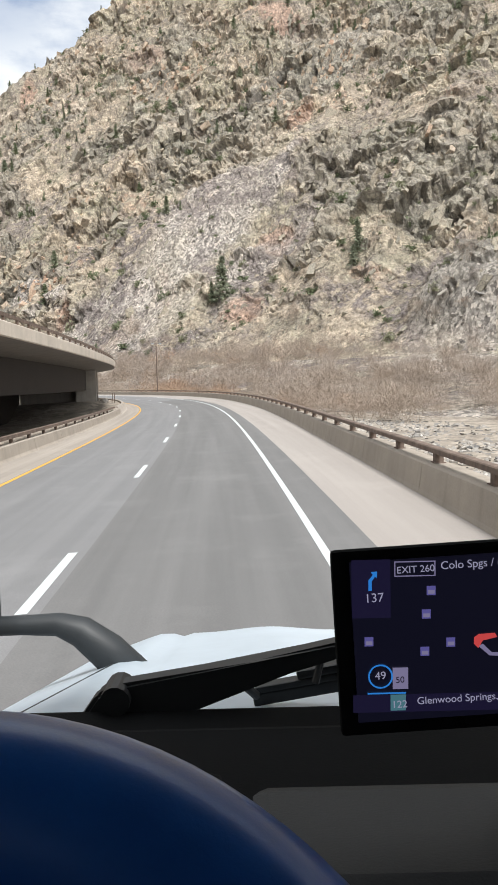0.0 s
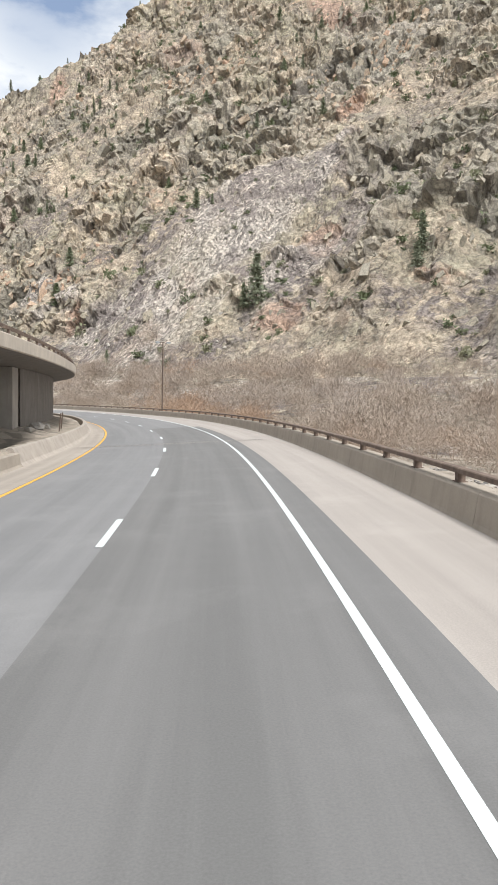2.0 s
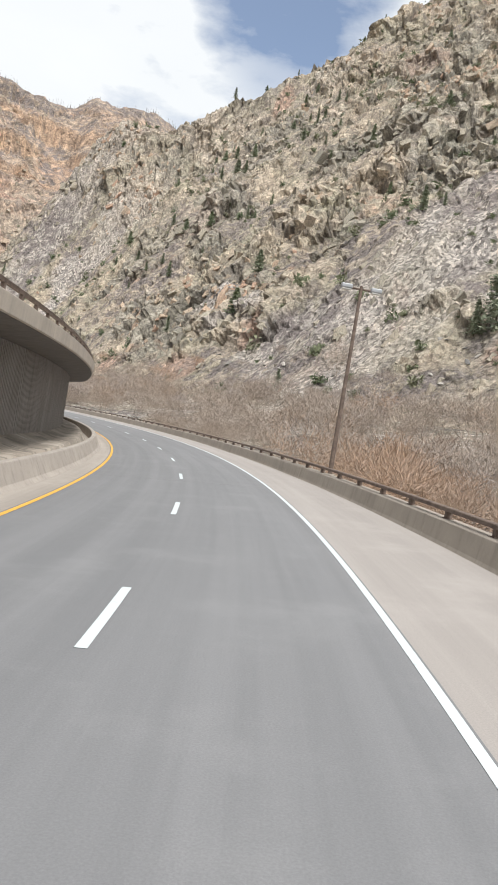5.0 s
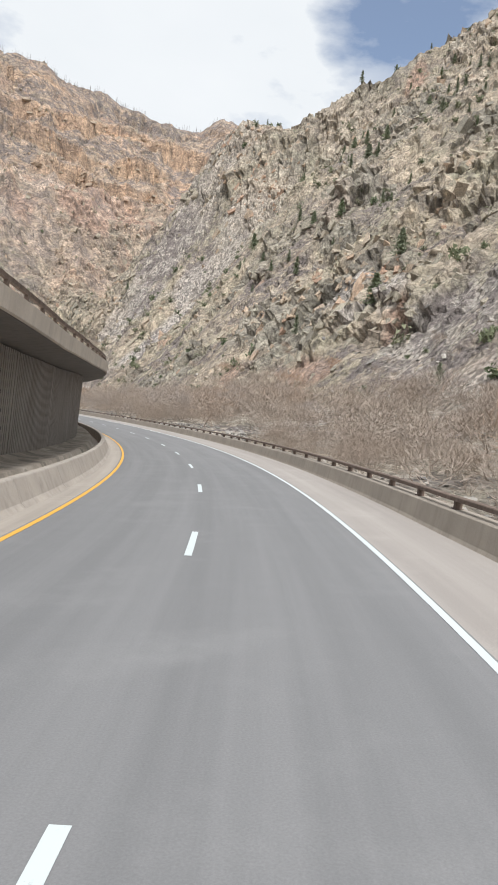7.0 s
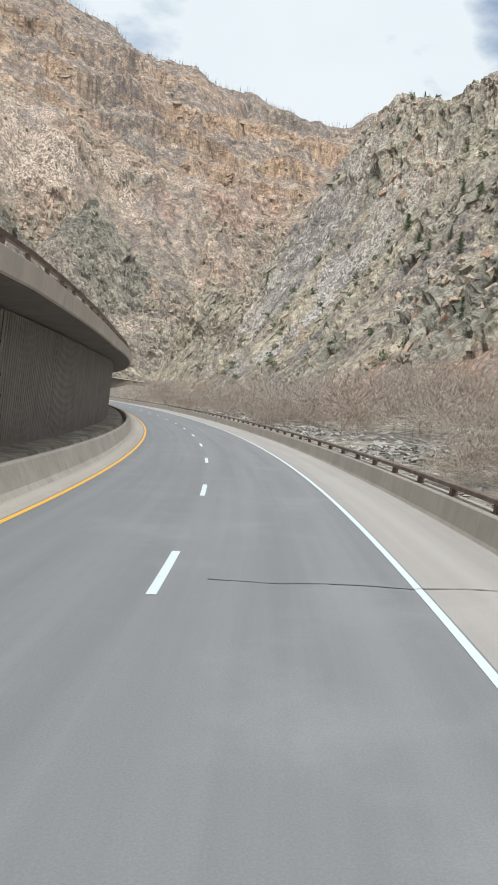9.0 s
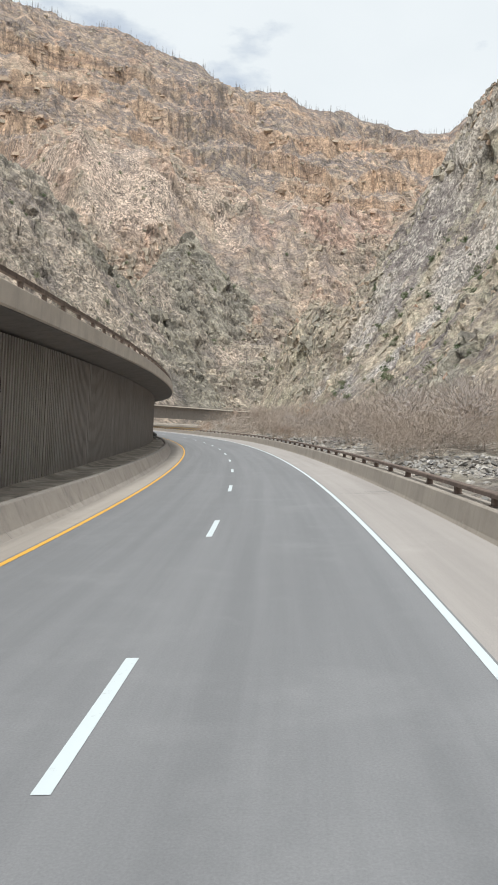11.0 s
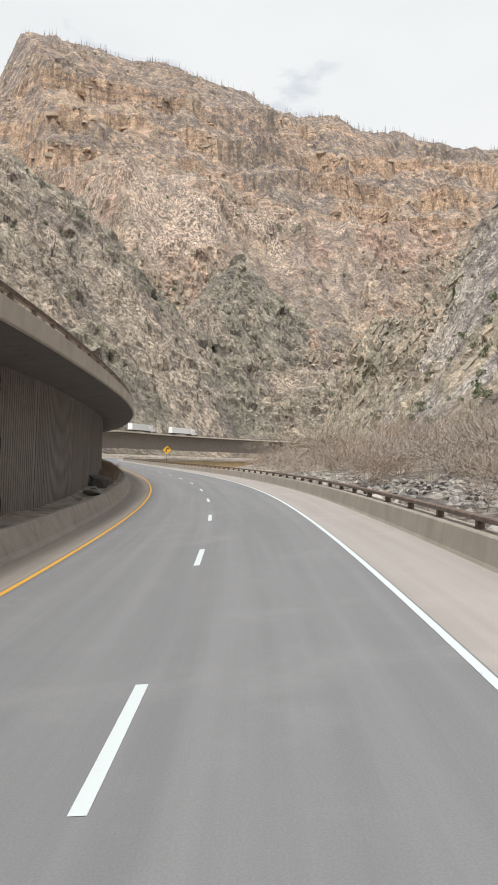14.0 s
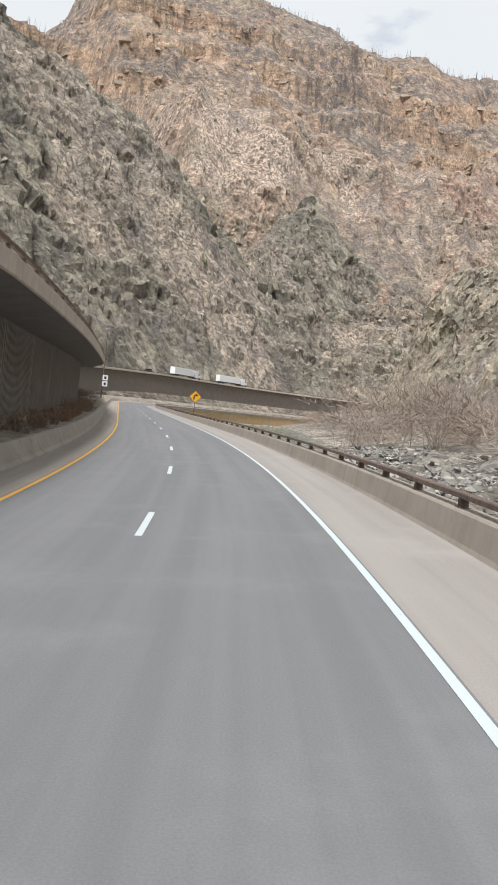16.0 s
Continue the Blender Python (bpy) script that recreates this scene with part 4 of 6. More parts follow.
def dome_bush(rng, stems=9, sprays=520, radii=(0.58, 0.52), width=0.0055):
    """A leafless shrub of unit height whose fine twigs fill a lumpy dome. Returns vertices and triangles."""
    V, T = twig_bush(rng, stems, 5, 0.8, 0.5, width * 1.3)
    V, T = list(V), list(T)
    lumps = [np.array([rng.gauss(0, 0.26), rng.gauss(0, 0.26), rng.uniform(0.36, 0.66)]) for _ in range(6)]
    for _ in range(sprays):
        d = np.array([rng.gauss(0, 1), rng.gauss(0, 1), rng.gauss(0.35, 0.9)])
        d /= np.linalg.norm(d)
        q = rng.choice(lumps) + d * (radii[0], radii[0], radii[1]) * rng.random() ** 0.45 * 0.62
        q[2] = max(q[2], 0.03)
        e = d * 0.7 + np.array([rng.gauss(0, 0.5), rng.gauss(0, 0.5), rng.uniform(0.1, 0.9)])
        e = e / np.linalg.norm(e) * rng.uniform(0.06, 0.17)
        sd = np.cross(e, (rng.uniform(-1, 1), rng.uniform(-1, 1), rng.uniform(-1, 1)))
        sd = sd / (np.linalg.norm(sd) + 1e-6) * width * rng.uniform(0.6, 1.3)
        b = len(V)
        V += [q - sd, q + sd, q + e]
        T.append((b, b + 1, b + 2))
    return np.array(V), np.array(T)


def soup(name, pieces, material, label, category, kind="stuff"):
    """Join (vertices, triangles, tone) pieces into one object."""
    V = np.concatenate([p[0] for p in pieces]).astype(np.float32)
    off = np.cumsum([0] + [len(p[0]) for p in pieces[:-1]])
    T = np.concatenate([p[1] + o for p, o in zip(pieces, off)]).astype(np.int32)
    tone = np.concatenate([np.full(len(p[0]), p[2]) for p in pieces]).astype(np.float32)
    me = bpy.data.meshes.new(name)
    me.vertices.add(len(V))
    me.vertices.foreach_set("co", V.ravel())
    me.loops.add(T.size)
    me.loops.foreach_set("vertex_index", T.ravel())
    me.polygons.add(len(T))
    me.polygons.foreach_set("loop_start", np.arange(0, T.size, 3, dtype=np.int32))
    me.polygons.foreach_set("use_smooth", np.zeros(len(T), dtype=bool))
    me.update(calc_edges=True)
    me.attributes.new("tone", "FLOAT", "POINT").data.foreach_set("value", tone)
    me.materials.append(material)
    return tagged(new(name, me), label, category, kind=kind)


def turned(V, p, size, az, squash=1.0):
    c, s = math.cos(az), math.sin(az)
    W = V * (size, size, size * squash)
    return np.stack([W[:, 0] * c - W[:, 1] * s + p[0], W[:, 0] * s + W[:, 1] * c + p[1], W[:, 2] + p[2]], 1)


rng = random.Random(11)
BUSHES = [dome_bush(rng, 7, 800, width=0.0055) for _ in range(6)]
TALL = [dome_bush(rng, 7, 860, (0.50, 0.62), 0.0048) for _ in range(5)]
FINE = [dome_bush(rng, 8, 860, (0.60, 0.50), 0.0042) for _ in range(5)]
LOW = [twig_bush(rng, 22, 7, spread=0.8, width=0.02) for _ in range(4)]


def bank_place(s, l):
    """Top of the ground right of the barrier, be it verge or river bank."""
    q = at(s, l, float(np.interp(l, (3.5, 3.9, 5, 7, 9, 12, 16, 60), (-0.5, -0.4, -0.8, -1.5, -2.3, -3.1, -3.4, -3.6))))
    near = near_place(*near_uo(q[0], q[1]))[0][2]
    return np.array([q[0], q[1], max(q[2], near if near < 12 else q[2]) - 0.1])


# bare rocky openings in the brush: x, y, radius
CLEAR = ((-141, 301, 8), (-94, 262, 8), (-70, 240, 6), (1.5, 162, 8), (-188, 331, 9), (-175, 322, 7))


def bare(p):
    return any((p[0] - x) ** 2 + (p[1] - y) ** 2 < r * r for x, y, r in CLEAR)


def riverside_brush():
    out = []
    n = 0
    while n < 700:
        u, o = (rng.uniform(60, 680), rng.uniform(-66, 16)) if n < 330 else (rng.uniform(120, 350), rng.uniform(-74, 4)) if n < 630 else (rng.uniform(318, 386), rng.uniform(-58, -18))
        road_s, road_l = LATS(u, o)
        if road_l < 13:
            continue
        dens = float(fbm(np.array([u / 34]), np.array([o / 20]), 3, 501)[0])
        if rng.random() > smooth01(np.array(dens), 0.24, 0.46) * (0.7 if o < -50 and n < 330 else 1.0):
            continue
        p, _ = near_place(u, o)
        if p[2] < RIVER_Z + 0.6 or bare(p):
            continue
        big = rng.random()
        size = rng.uniform(3.0, 5.6) if big < 0.65 else rng.uniform(5.6, 8.6)
        V, T = rng.choice(FINE if n >= 630 else BUSHES if big < 0.65 else TALL)
        tone = min(1, max(0, rng.gauss(0.36, 0.22)))
        out.append((turned(V, p, size, rng.uniform(0, 6.28), rng.uniform(0.75, 1.0)), T, tone))
        n += 1
    def beds(count, s0, s1, l0, l1, lo, hi, shapes, tones):
        for _ in range(count):
            s, l = rng.uniform(s0, s1), rng.uniform(l0, l1)
            if bare(bank_place(s, l)):
                continue
            out.append((turned(rng.choice(shapes)[0], bank_place(s, l), rng.uniform(lo, hi), rng.uniform(0, 6.28), rng.uniform(0.8, 1.0)), None, rng.uniform(*tones)))
            out[-1] = (out[-1][0], shapes_of[len(out[-1][0])], out[-1][2])
    shapes_of = {len(V): T for V, T in BUSHES + TALL + FINE + LOW}
    beds(90, 284, 346, 9, 24, 2.5, 4.6, FINE, (0.2, 0.7))
    beds(45, 206, 240, 9, 20, 2.2, 3.8, FINE, (0.3, 0.7))
    beds(70, 96, 150, 14, 32, 2.5, 5.0, BUSHES, (0.3, 0.8))
    beds(120, 75, 150, 24, 74, 3.0, 6.4, BUSHES, (0.1, 0.5))
    beds(45, 120, 175, 18, 60, 4.5, 8.0, TALL, (0.1, 0.5))
    beds(46, 146, 176, 9, 20, 3.2, 5.6, TALL, (0.70, 0.95))
    soup("brush_riverside", out, M_TWIG, "dense leafless grey-brown shrubs along the river bank", "shrubs")


def LATS(u, o):
    """Rough distance of a place on the near mountain's plan from the road's edge line."""
    x, y = NX * (188 + o) - NY * u, NY * (188 + o) + NX * u
    d = np.hypot(RX - x, RY - y)
    k = int(np.argmin(d))
    return SS[k], d[k]


def slope_brush():
    out = []
    n = 0
    while n < 300:
        u, o = rng.uniform(40, 640), 260 * rng.random() ** 1.5
        p, sc = near_place(u, o)
        dens = float(fbm(np.array([u / 40]), np.array([o / 28]), 4, 511)[0])
        if dens < 0.47 or rng.random() < 0.3:
            continue
        V, T = rng.choice(LOW)
        out.append((turned(V, p, rng.uniform(1.2, 2.8), rng.uniform(0, 6.28), 0.6), T, min(1, max(0, rng.gauss(0.25, 0.2)))))
        n += 1
    soup("brush_slope", out, M_TWIG, "low leafless scrub scattered over the rocky slope", "scrub")


riverside_brush()
slope_brush()


def verge_brush():
    out = []
    for _ in range(170):
        s = rng.uniform(350, 430)
        l = rng.uniform(-11.6, -10.2)
        if rng.random() > smooth01(np.array(s), 350, 366) + 0.15:
            continue
        p = at(s, l, float(np.interp(l, (-12.9, -11.6, -10.6, -9.6), (1.3, 1.0, 0.72, 0.66))) - 0.1)
        V, T = rng.choice(LOW)
        out.append((turned(V, p, rng.uniform(0.5, 1.3), rng.uniform(0, 6.28), 0.9), T, rng.uniform(0.5, 1.0)))
    for _ in range(150):
        s = rng.uniform(430, 850)
        p = at(s, rng.uniform(-16, -10.5) + float(deck_out(s)) * 0.8, 0.6)
        V, T = rng.choice(LOW)
        out.append((turned(V, p, rng.uniform(1.5, 3.2), rng.uniform(0, 6.28), 0.7), T, rng.uniform(0.2, 0.8)))
    for _ in range(60):
        s = rng.uniform(90, 330)
        p = at(s, rng.uniform(3.6, 6.5), -0.9)
        V, T = rng.choice(LOW)
        out.append((turned(V, p, rng.uniform(0.5, 1.2), rng.uniform(0, 6.28), 0.9), T, rng.uniform(0.2, 0.8)))
    soup("brush_verge", out, M_TWIG, "dry brown weeds and scrub on the verge", "weeds")


verge_brush()

ICO = bmesh.new()
bmesh.ops.create_icosphere(ICO, subdivisions=1, radius=1.0)
ICO.verts.ensure_lookup_table()
ICO_V, ICO_T = np.array([v.co[:] for v in ICO.verts]), np.array([[v.index for v in f.verts] for f in ICO.faces])
ICO.free()


def stone_shape(r):
    V = ICO_V.copy()
    q = np.array([[r.gauss(0, 1) for _ in range(3)] for _ in range(14)])
    q /= np.linalg.norm(q, axis=1, keepdims=True)
    for k in q:                      # knock flats off the lump
        d = V @ k
        cut = r.uniform(0.35, 0.7)
        V = V - np.outer(np.maximum(d - cut, 0), k)
    return V * (r.uniform(0.8, 1.3), r.uniform(0.7, 1.1), r.uniform(0.45, 0.85))


def stone_material():
    m = mat("broken_stone", (0.35, 0.33, 0.3), 0.92)
    n = Net(m)
    v = n.coord("Object")
    c = n.ramp(n.attr("tone"), [(0.0, (0.13, 0.125, 0.12)), (0.4, (0.30, 0.28, 0.255)), (0.75, (0.42, 0.385, 0.34)), (1.0, (0.54, 0.50, 0.46))])
    c = n.mix(0.6, c, n.ramp(n.noise(v, 1.5, 8, 0.7), [(0.3, (0.6, 0.6, 0.6)), (0.7, (1.2, 1.2, 1.2))]), "MULTIPLY")
    n.base(c)
    n.bump(n.noise(v, 5.0, 6, 0.7), 0.6, 0.06)
    return m


M_STONE = stone_material()
STONES = [stone_shape(rng) for _ in range(14)]

def slab_shape(r):
    V = stone_shape(r)
    for _ in range(8):
        k = np.array([r.gauss(0, 1), r.gauss(0, 1), r.gauss(0, 0.7)])
        k /= np.linalg.norm(k)
        V = V - np.outer(np.maximum(V @ k - r.uniform(0.2, 0.5), 0), k)
    return V * 1.35


SLABS = [(slab_shape(rng) * (1.5, 1.0, 0.6)) @ np.array(Matrix.Rotation(rng.uniform(-0.9, 0.9), 3, "X") @ Matrix.Rotation(rng.uniform(-0.7, 0.7), 3, "Y")) for _ in range(30)]


def stones():
    out = []
    for k in range(5200):                        # riprap below the barrier
        s, l = (rng.uniform(-10, 440), rng.uniform(4.4, 17.0)) if k < 2400 else (rng.uniform(35, 110), rng.uniform(5, 24)) if k < 4400 else (rng.uniform(345, 400), rng.uniform(5, 16))
        out.append((turned(rng.choice(STONES), bank_place(s, l), rng.uniform(0.15, 0.42) + 0.4 * rng.random() ** 5, rng.uniform(0, 6.28)), ICO_T, min(1, max(0, rng.gauss(0.4, 0.22)))))
    for k in range(1900):                        # a spread of large blocks beside the road's first bend
        s, l = rng.uniform(38, 96), rng.uniform(7, 30)
        out.append((turned(rng.choice(SLABS), bank_place(s, l), rng.uniform(0.25, 0.6), rng.uniform(0, 6.28)), ICO_T, min(1, max(0, rng.gauss(0.32, 0.18)))))
    for x, y, r in CLEAR:
        for k in range(int(9 * r * r)):
            a, q = rng.uniform(0, 6.28), r * rng.random() ** 0.6
            px, py = x + q * math.cos(a), y + q * math.sin(a)
            p = near_place(*near_uo(px, py))[0]
            out.append((turned(rng.choice(SLABS), (px, py, p[2] - 0.05), rng.uniform(0.10, 0.26) + 0.25 * rng.random() ** 4, rng.uniform(0, 6.28)), ICO_T, min(1, max(0, rng.gauss(0.34, 0.2)))))
    for k in range(600):                         # at the water's edge below the tan wall
        s = rng.uniform(490, 760)
        out.append((turned(rng.choice(SLABS), at(s, 3.6 + 6 * rng.random() ** 1.5, 0.0) * (1, 1, 0) + (0, 0, -4.35), rng.uniform(0.3, 0.85), rng.uniform(0, 6.28)), ICO_T, min(1, max(0, rng.gauss(0.6, 0.2)))))
    n = 0
    while n < 1500:                              # far bank
        u, o = rng.uniform(40, 640), rng.uniform(-66, -2)
        p, _ = near_place(u, o)
        dens = float(fbm(np.array([u / 26]), np.array([o / 14]), 3, 521)[0])
        if p[2] < RIVER_Z - 0.4 or (dens < 0.5 and o > -50):
            continue
        out.append((turned(rng.choice(STONES), p - (0, 0, 0.12), rng.uniform(0.14, 0.3) + 0.4 * rng.random() ** 6, rng.uniform(0, 6.28)), ICO_T, min(1, max(0, rng.gauss(0.5, 0.22)))))
        n += 1
    n = 0
    while n < 6000:                              # scree and fallen blocks on the slope
        u, o = rng.uniform(30, 640), 230 * rng.random() ** 1.6
        p, sc = near_place(u, o)
        if rng.random() > sc + 0.16:
            continue
        out.append((turned(rng.choice(SLABS), p - (0, 0, 0.15), rng.uniform(0.2, 0.5) + 1.1 * rng.random() ** 7, rng.uniform(0, 6.28)), ICO_T, min(1, max(0, rng.gauss(0.55, 0.22)))))
        n += 1
    soup("rubble", out, M_STONE, "broken grey and tan stones on bank and slope", "stones")


stones()


def crag_material():
    """Lichened, jointed rock of the outcrops; tone runs from dark grey over olive and tan to rust."""
    m = mat("outcrop_rock", (0.35, 0.31, 0.25), 0.95)
    n = Net(m)
    v = n.coord("Object")
    c = n.ramp(n.attr("tone"), [(0.0, (0.27, 0.245, 0.205)), (0.25, (0.345, 0.31, 0.25)), (0.45, (0.42, 0.37, 0.29)), (0.65, (0.47, 0.40, 0.315)), (0.85, (0.56, 0.405, 0.29)), (1.0, (0.54, 0.345, 0.245))])
    c = n.mix(n.ramp(n.noise(v, 0.9, 8, 0.72), [(0.36, (0, 0, 0)), (0.62, (0.75, 0.75, 0.75))]), c, n.mix(0.6, c, (0.21, 0.205, 0.165)))
    c = n.mix(0.8, c, n.ramp(n.noise(v, 2.4, 8, 0.75), [(0.36, (0.55, 0.54, 0.53)), (0.5, (1, 1, 1)), (0.66, (1.22, 1.21, 1.2))]), "MULTIPLY")
    tone, edge = n.cells(n.coord("Object", (1, 1, 0.5), (0.35, 0.3, 0.6)), 0.8)
    c = n.mix(0.8, c, n.ramp(edge, [(0.0, (0.45, 0.44, 0.44)), (0.06, (1, 1, 1))]), "MULTIPLY")
    n.base(c)
    n.bump(n.math("ADD", tone, n.noise(v, 1.6, 8, 0.7)), 0.7, 0.5)
    return m


M_CRAG = crag_material()
QUADS = np.array([(0, 1, 3), (0, 3, 2), (4, 6, 7), (4, 7, 5), (0, 4, 5), (0, 5, 1), (2, 3, 7), (2, 7, 6), (0, 2, 6), (0, 6, 4), (1, 5, 7), (1, 7, 3)])


def block_shapes(r, count, form, tilt, loose):
    """Angular joint blocks: boxes with knocked corners, leaning alike."""
    shapes = []
    for _ in range(count):
        V = np.array([(a, b, c) for a in (-1, 1) for b in (-1, 1) for c in (-1, 1)], float)
        V *= 1 + np.array([[r.uniform(-0.62, 0.2) for _ in range(3)] for _ in range(8)])
        turn = tilt @ Matrix.Rotation(r.gauss(0, loose), 3, "X") @ Matrix.Rotation(r.gauss(0, loose), 3, "Y") @ Matrix.Rotation(r.choice((0.2, 0.95, 1.6)) + r.gauss(0, 0.15), 3, "Z")
        shapes.append((V * form) @ np.array(turn).T)
    return shapes


def outcrops():
    r = random.Random(23)
    us, os_, p, _ = NEAR
    lean = Matrix.Rotation(radians(26), 3, (-0.44, 0.90, 0))
    shapes = block_shapes(r, 90, (0.95, 0.6, 1.45), lean, 0.3)
    crag = CRAGS["near"]
    out = []
    while len(out) < 14500:
        u, o = (r.uniform(24, 684), 320 * r.random() ** 1.15) if len(out) < 12300 else (r.uniform(602, 682), r.uniform(-10, 110))
        i, j = int((u - us[0]) / 1.2), min(int(np.searchsorted(os_, o)), len(os_) - 2)
        if r.random() > (0.05 if u < 600 else 0.4) + 1.1 * crag[i, j]:
            continue
        f, g = r.random(), r.random()
        place = (p[i, j] * (1 - f) + p[i + 1, j] * f) * (1 - g) + (p[i, j + 1] * (1 - f) + p[i + 1, j + 1] * f) * g
        size = 0.35 + 0.75 * r.random() + 1.7 * r.random() ** 7
        region = float(fbm(np.array([u / 45]), np.array([o / 45]), 3, 561)[0])
        tone = min(1, max(0, 0.52 + 1.3 * (region - 0.5) + r.gauss(0, 0.10)))
        out.append((r.choice(shapes) * size + place - (0, 0, 0.4 * size), QUADS, tone))
    soup("outcrop_near", out, M_CRAG, "leaning jointed blocks of lichened canyon rock", "rock outcrop")
    ph, off, p, _ = FAR
    flat = block_shapes(r, 40, (2.2, 1.2, 0.85), Matrix.Identity(3), 0.05)
    rough = block_shapes(r, 40, (0.95, 0.8, 1.25), Matrix.Identity(3), 0.3)
    out = []
    while len(out) < 7000:
        i, j = r.randrange(60, 430), r.randrange(4, len(off) - 40)
        cl, rk, dk = CRAGS["cliff"][i, j], CRAGS["far"][i, j], CRAGS["dark"][i, j]
        if r.random() > max(0.95 * cl, 0.35 * rk, 0.55 * dk * rk):
            continue
        size = (0.7 + 1.2 * r.random() + 2.0 * r.random() ** 6) * (0.45 if ph[i] > radians(172) else 0.7 if dk > 0.5 else 1.2)
        # blocks follow the greyed zones in tone, painted shade included
        tone = min(1, max(0, (0.78 if cl > 0.4 else 0.45 if dk > 0.5 else 0.66) + r.gauss(0, 0.10)))
        out.append((r.choice(flat if cl > 0.4 else rough) * size + p[i, j] - (0, 0, (0.75 if cl > 0.4 else 0.4) * size), QUADS, tone))
    soup("outcrop_far", out, M_CRAG, "level ledges and broken blocks of tan canyon rock", "rock outcrop")


outcrops()


def boulders():
    for s, l, size, kind in ((346, -10.3, 1.25, 0.05), (338, -10.1, 0.7, 0.4), (334, -10.2, 0.45, 0.5), (342, -10.4, 0.5, 0.3), (438, -11.6, 1.4, 0.6), (442, -11.2, 1.0, 0.5), (435, -12.0, 0.9, 0.4), (446, -11.8, 0.8, 0.6), (440, -10.8, 0.6, 0.7), (98, -11.2, 0.5, 0.5), (95, -11.4, 0.7, 0.45), (91, -11.3, 0.45, 0.6)):
        V = stone_shape(rng) * size
        ob = mesh_ob("boulder", V, ICO_T, M_STONE)
        bm = bmesh.new()
        bm.from_mesh(ob.data)
        bmesh.ops.subdivide_edges(bm, edges=bm.edges, cuts=2, use_grid_fill=True)
        for v in bm.verts:
            v.co += v.co.normalized() * size * 0.10 * (noise.noise(v.co * 3.0 / size) + 0.5 * noise.noise(v.co * 7.0 / size))
        bm.to_mesh(ob.data)
        bm.free()
        ob.data.attributes.new("tone", "FLOAT", "POINT").data.foreach_set("value", [kind] * len(ob.data.vertices))
        z = float(np.interp(l, (-12.9, -11.6, -10.6), (1.3, 1.0, 0.72)))
        ob.matrix_world = Matrix.Translation(at(s, l, z + size * 0.25)) @ Matrix.Rotation(rng.uniform(0, 6), 4, "Z")
        tagged(ob, "angular grey boulder fallen beside the retaining wall", "boulder", "boulders on the verge")


boulders()

# ---- conifers
M_NEEDLE = mat("conifer_needles", (0.05, 0.075, 0.035), 0.8)


def needle():
    n = Net(M_NEEDLE)
    c = n.ramp(n.noise(n.coord("Object"), 0.7, 6, 0.7), [(0.3, (0.13, 0.16, 0.09)), (0.55, (0.20, 0.235, 0.135)), (0.75, (0.28, 0.30, 0.19))])
    n.base(n.mix(n.rand(), c, n.mix(0.5, c, (0.24, 0.25, 0.20))))


needle()
M_TRUNK = mat("conifer_bark", (0.12, 0.085, 0.06), 0.95)


def conifer(seed, thin=1.0):
    """A spruce or fir of unit height: tapered trunk, whorls of drooping boughs made of small sprays."""
    r = random.Random(seed)
    bm = bmesh.new()
    tube(bm, [(0, 0, -0.05), (0.004, 0, 0.5), (0, 0.003, 0.98)], [0.016, 0.010, 0.002], 6)
    top = new("conifer")
    part("trunk", bm, M_TRUNK, top)
    V, T = [], []
    z = 0.08
    while z < 0.99:
        reach = thin * 0.27 * (1 - z) ** 0.75 * r.uniform(0.6, 1.2) + 0.02
        for k in range(r.randint(5, 8)):
            a = r.uniform(0, 6.28)
            if r.random() < 0.12:
                continue
            L = reach * r.uniform(0.65, 1.15)
            for q in range(7):
                f = (q + r.uniform(0.2, 1.0)) / 7
                c = np.array([math.cos(a) * L * f, math.sin(a) * L * f, z - 0.22 * L * f + 0.008])
                w = 0.034 * (1.15 - 0.6 * f) * (0.6 + thin)
                e1 = np.array([r.gauss(0, 1), r.gauss(0, 1), r.gauss(0, 0.45)])
                e2 = np.array([r.gauss(0, 1), r.gauss(0, 1), r.gauss(0, 0.45) - 0.5])
                e1, e2 = e1 / np.linalg.norm(e1) * w, e2 / np.linalg.norm(e2) * w
                b = len(V)
                V += [c - e1 * 0.6, c + e1, c + e2]
                T.append((b, b + 1, b + 2))
        z += r.uniform(0.028, 0.05)
    mesh_ob("crown", V, T, M_NEEDLE, top)
    return top


CONIFERS = [conifer(i, (1.35, 1.05, 1.8, 1.1)[i]) for i in range(4)]
GROVE = []


def plant(u=None, o=None, h=8.0, kind=0, place=None):
    p = place if place is not None else near_place(u, o)[0]
    m = Matrix.Translation(Vector(p) - Vector((0, 0, 0.2))) @ Matrix.Rotation(rng.uniform(0, 6.28), 4, "Z") @ Matrix.Scale(h, 4)
    t = copy_thing(CONIFERS[kind], m)
    t.scale = (h, h, h)
    tagged(t, "dark green conifer rooted among the rocks" if h < 10 else "tall dark green conifer at the foot of the slope", "conifer", "conifers on the canyon wall")
    GROVE.append(t)


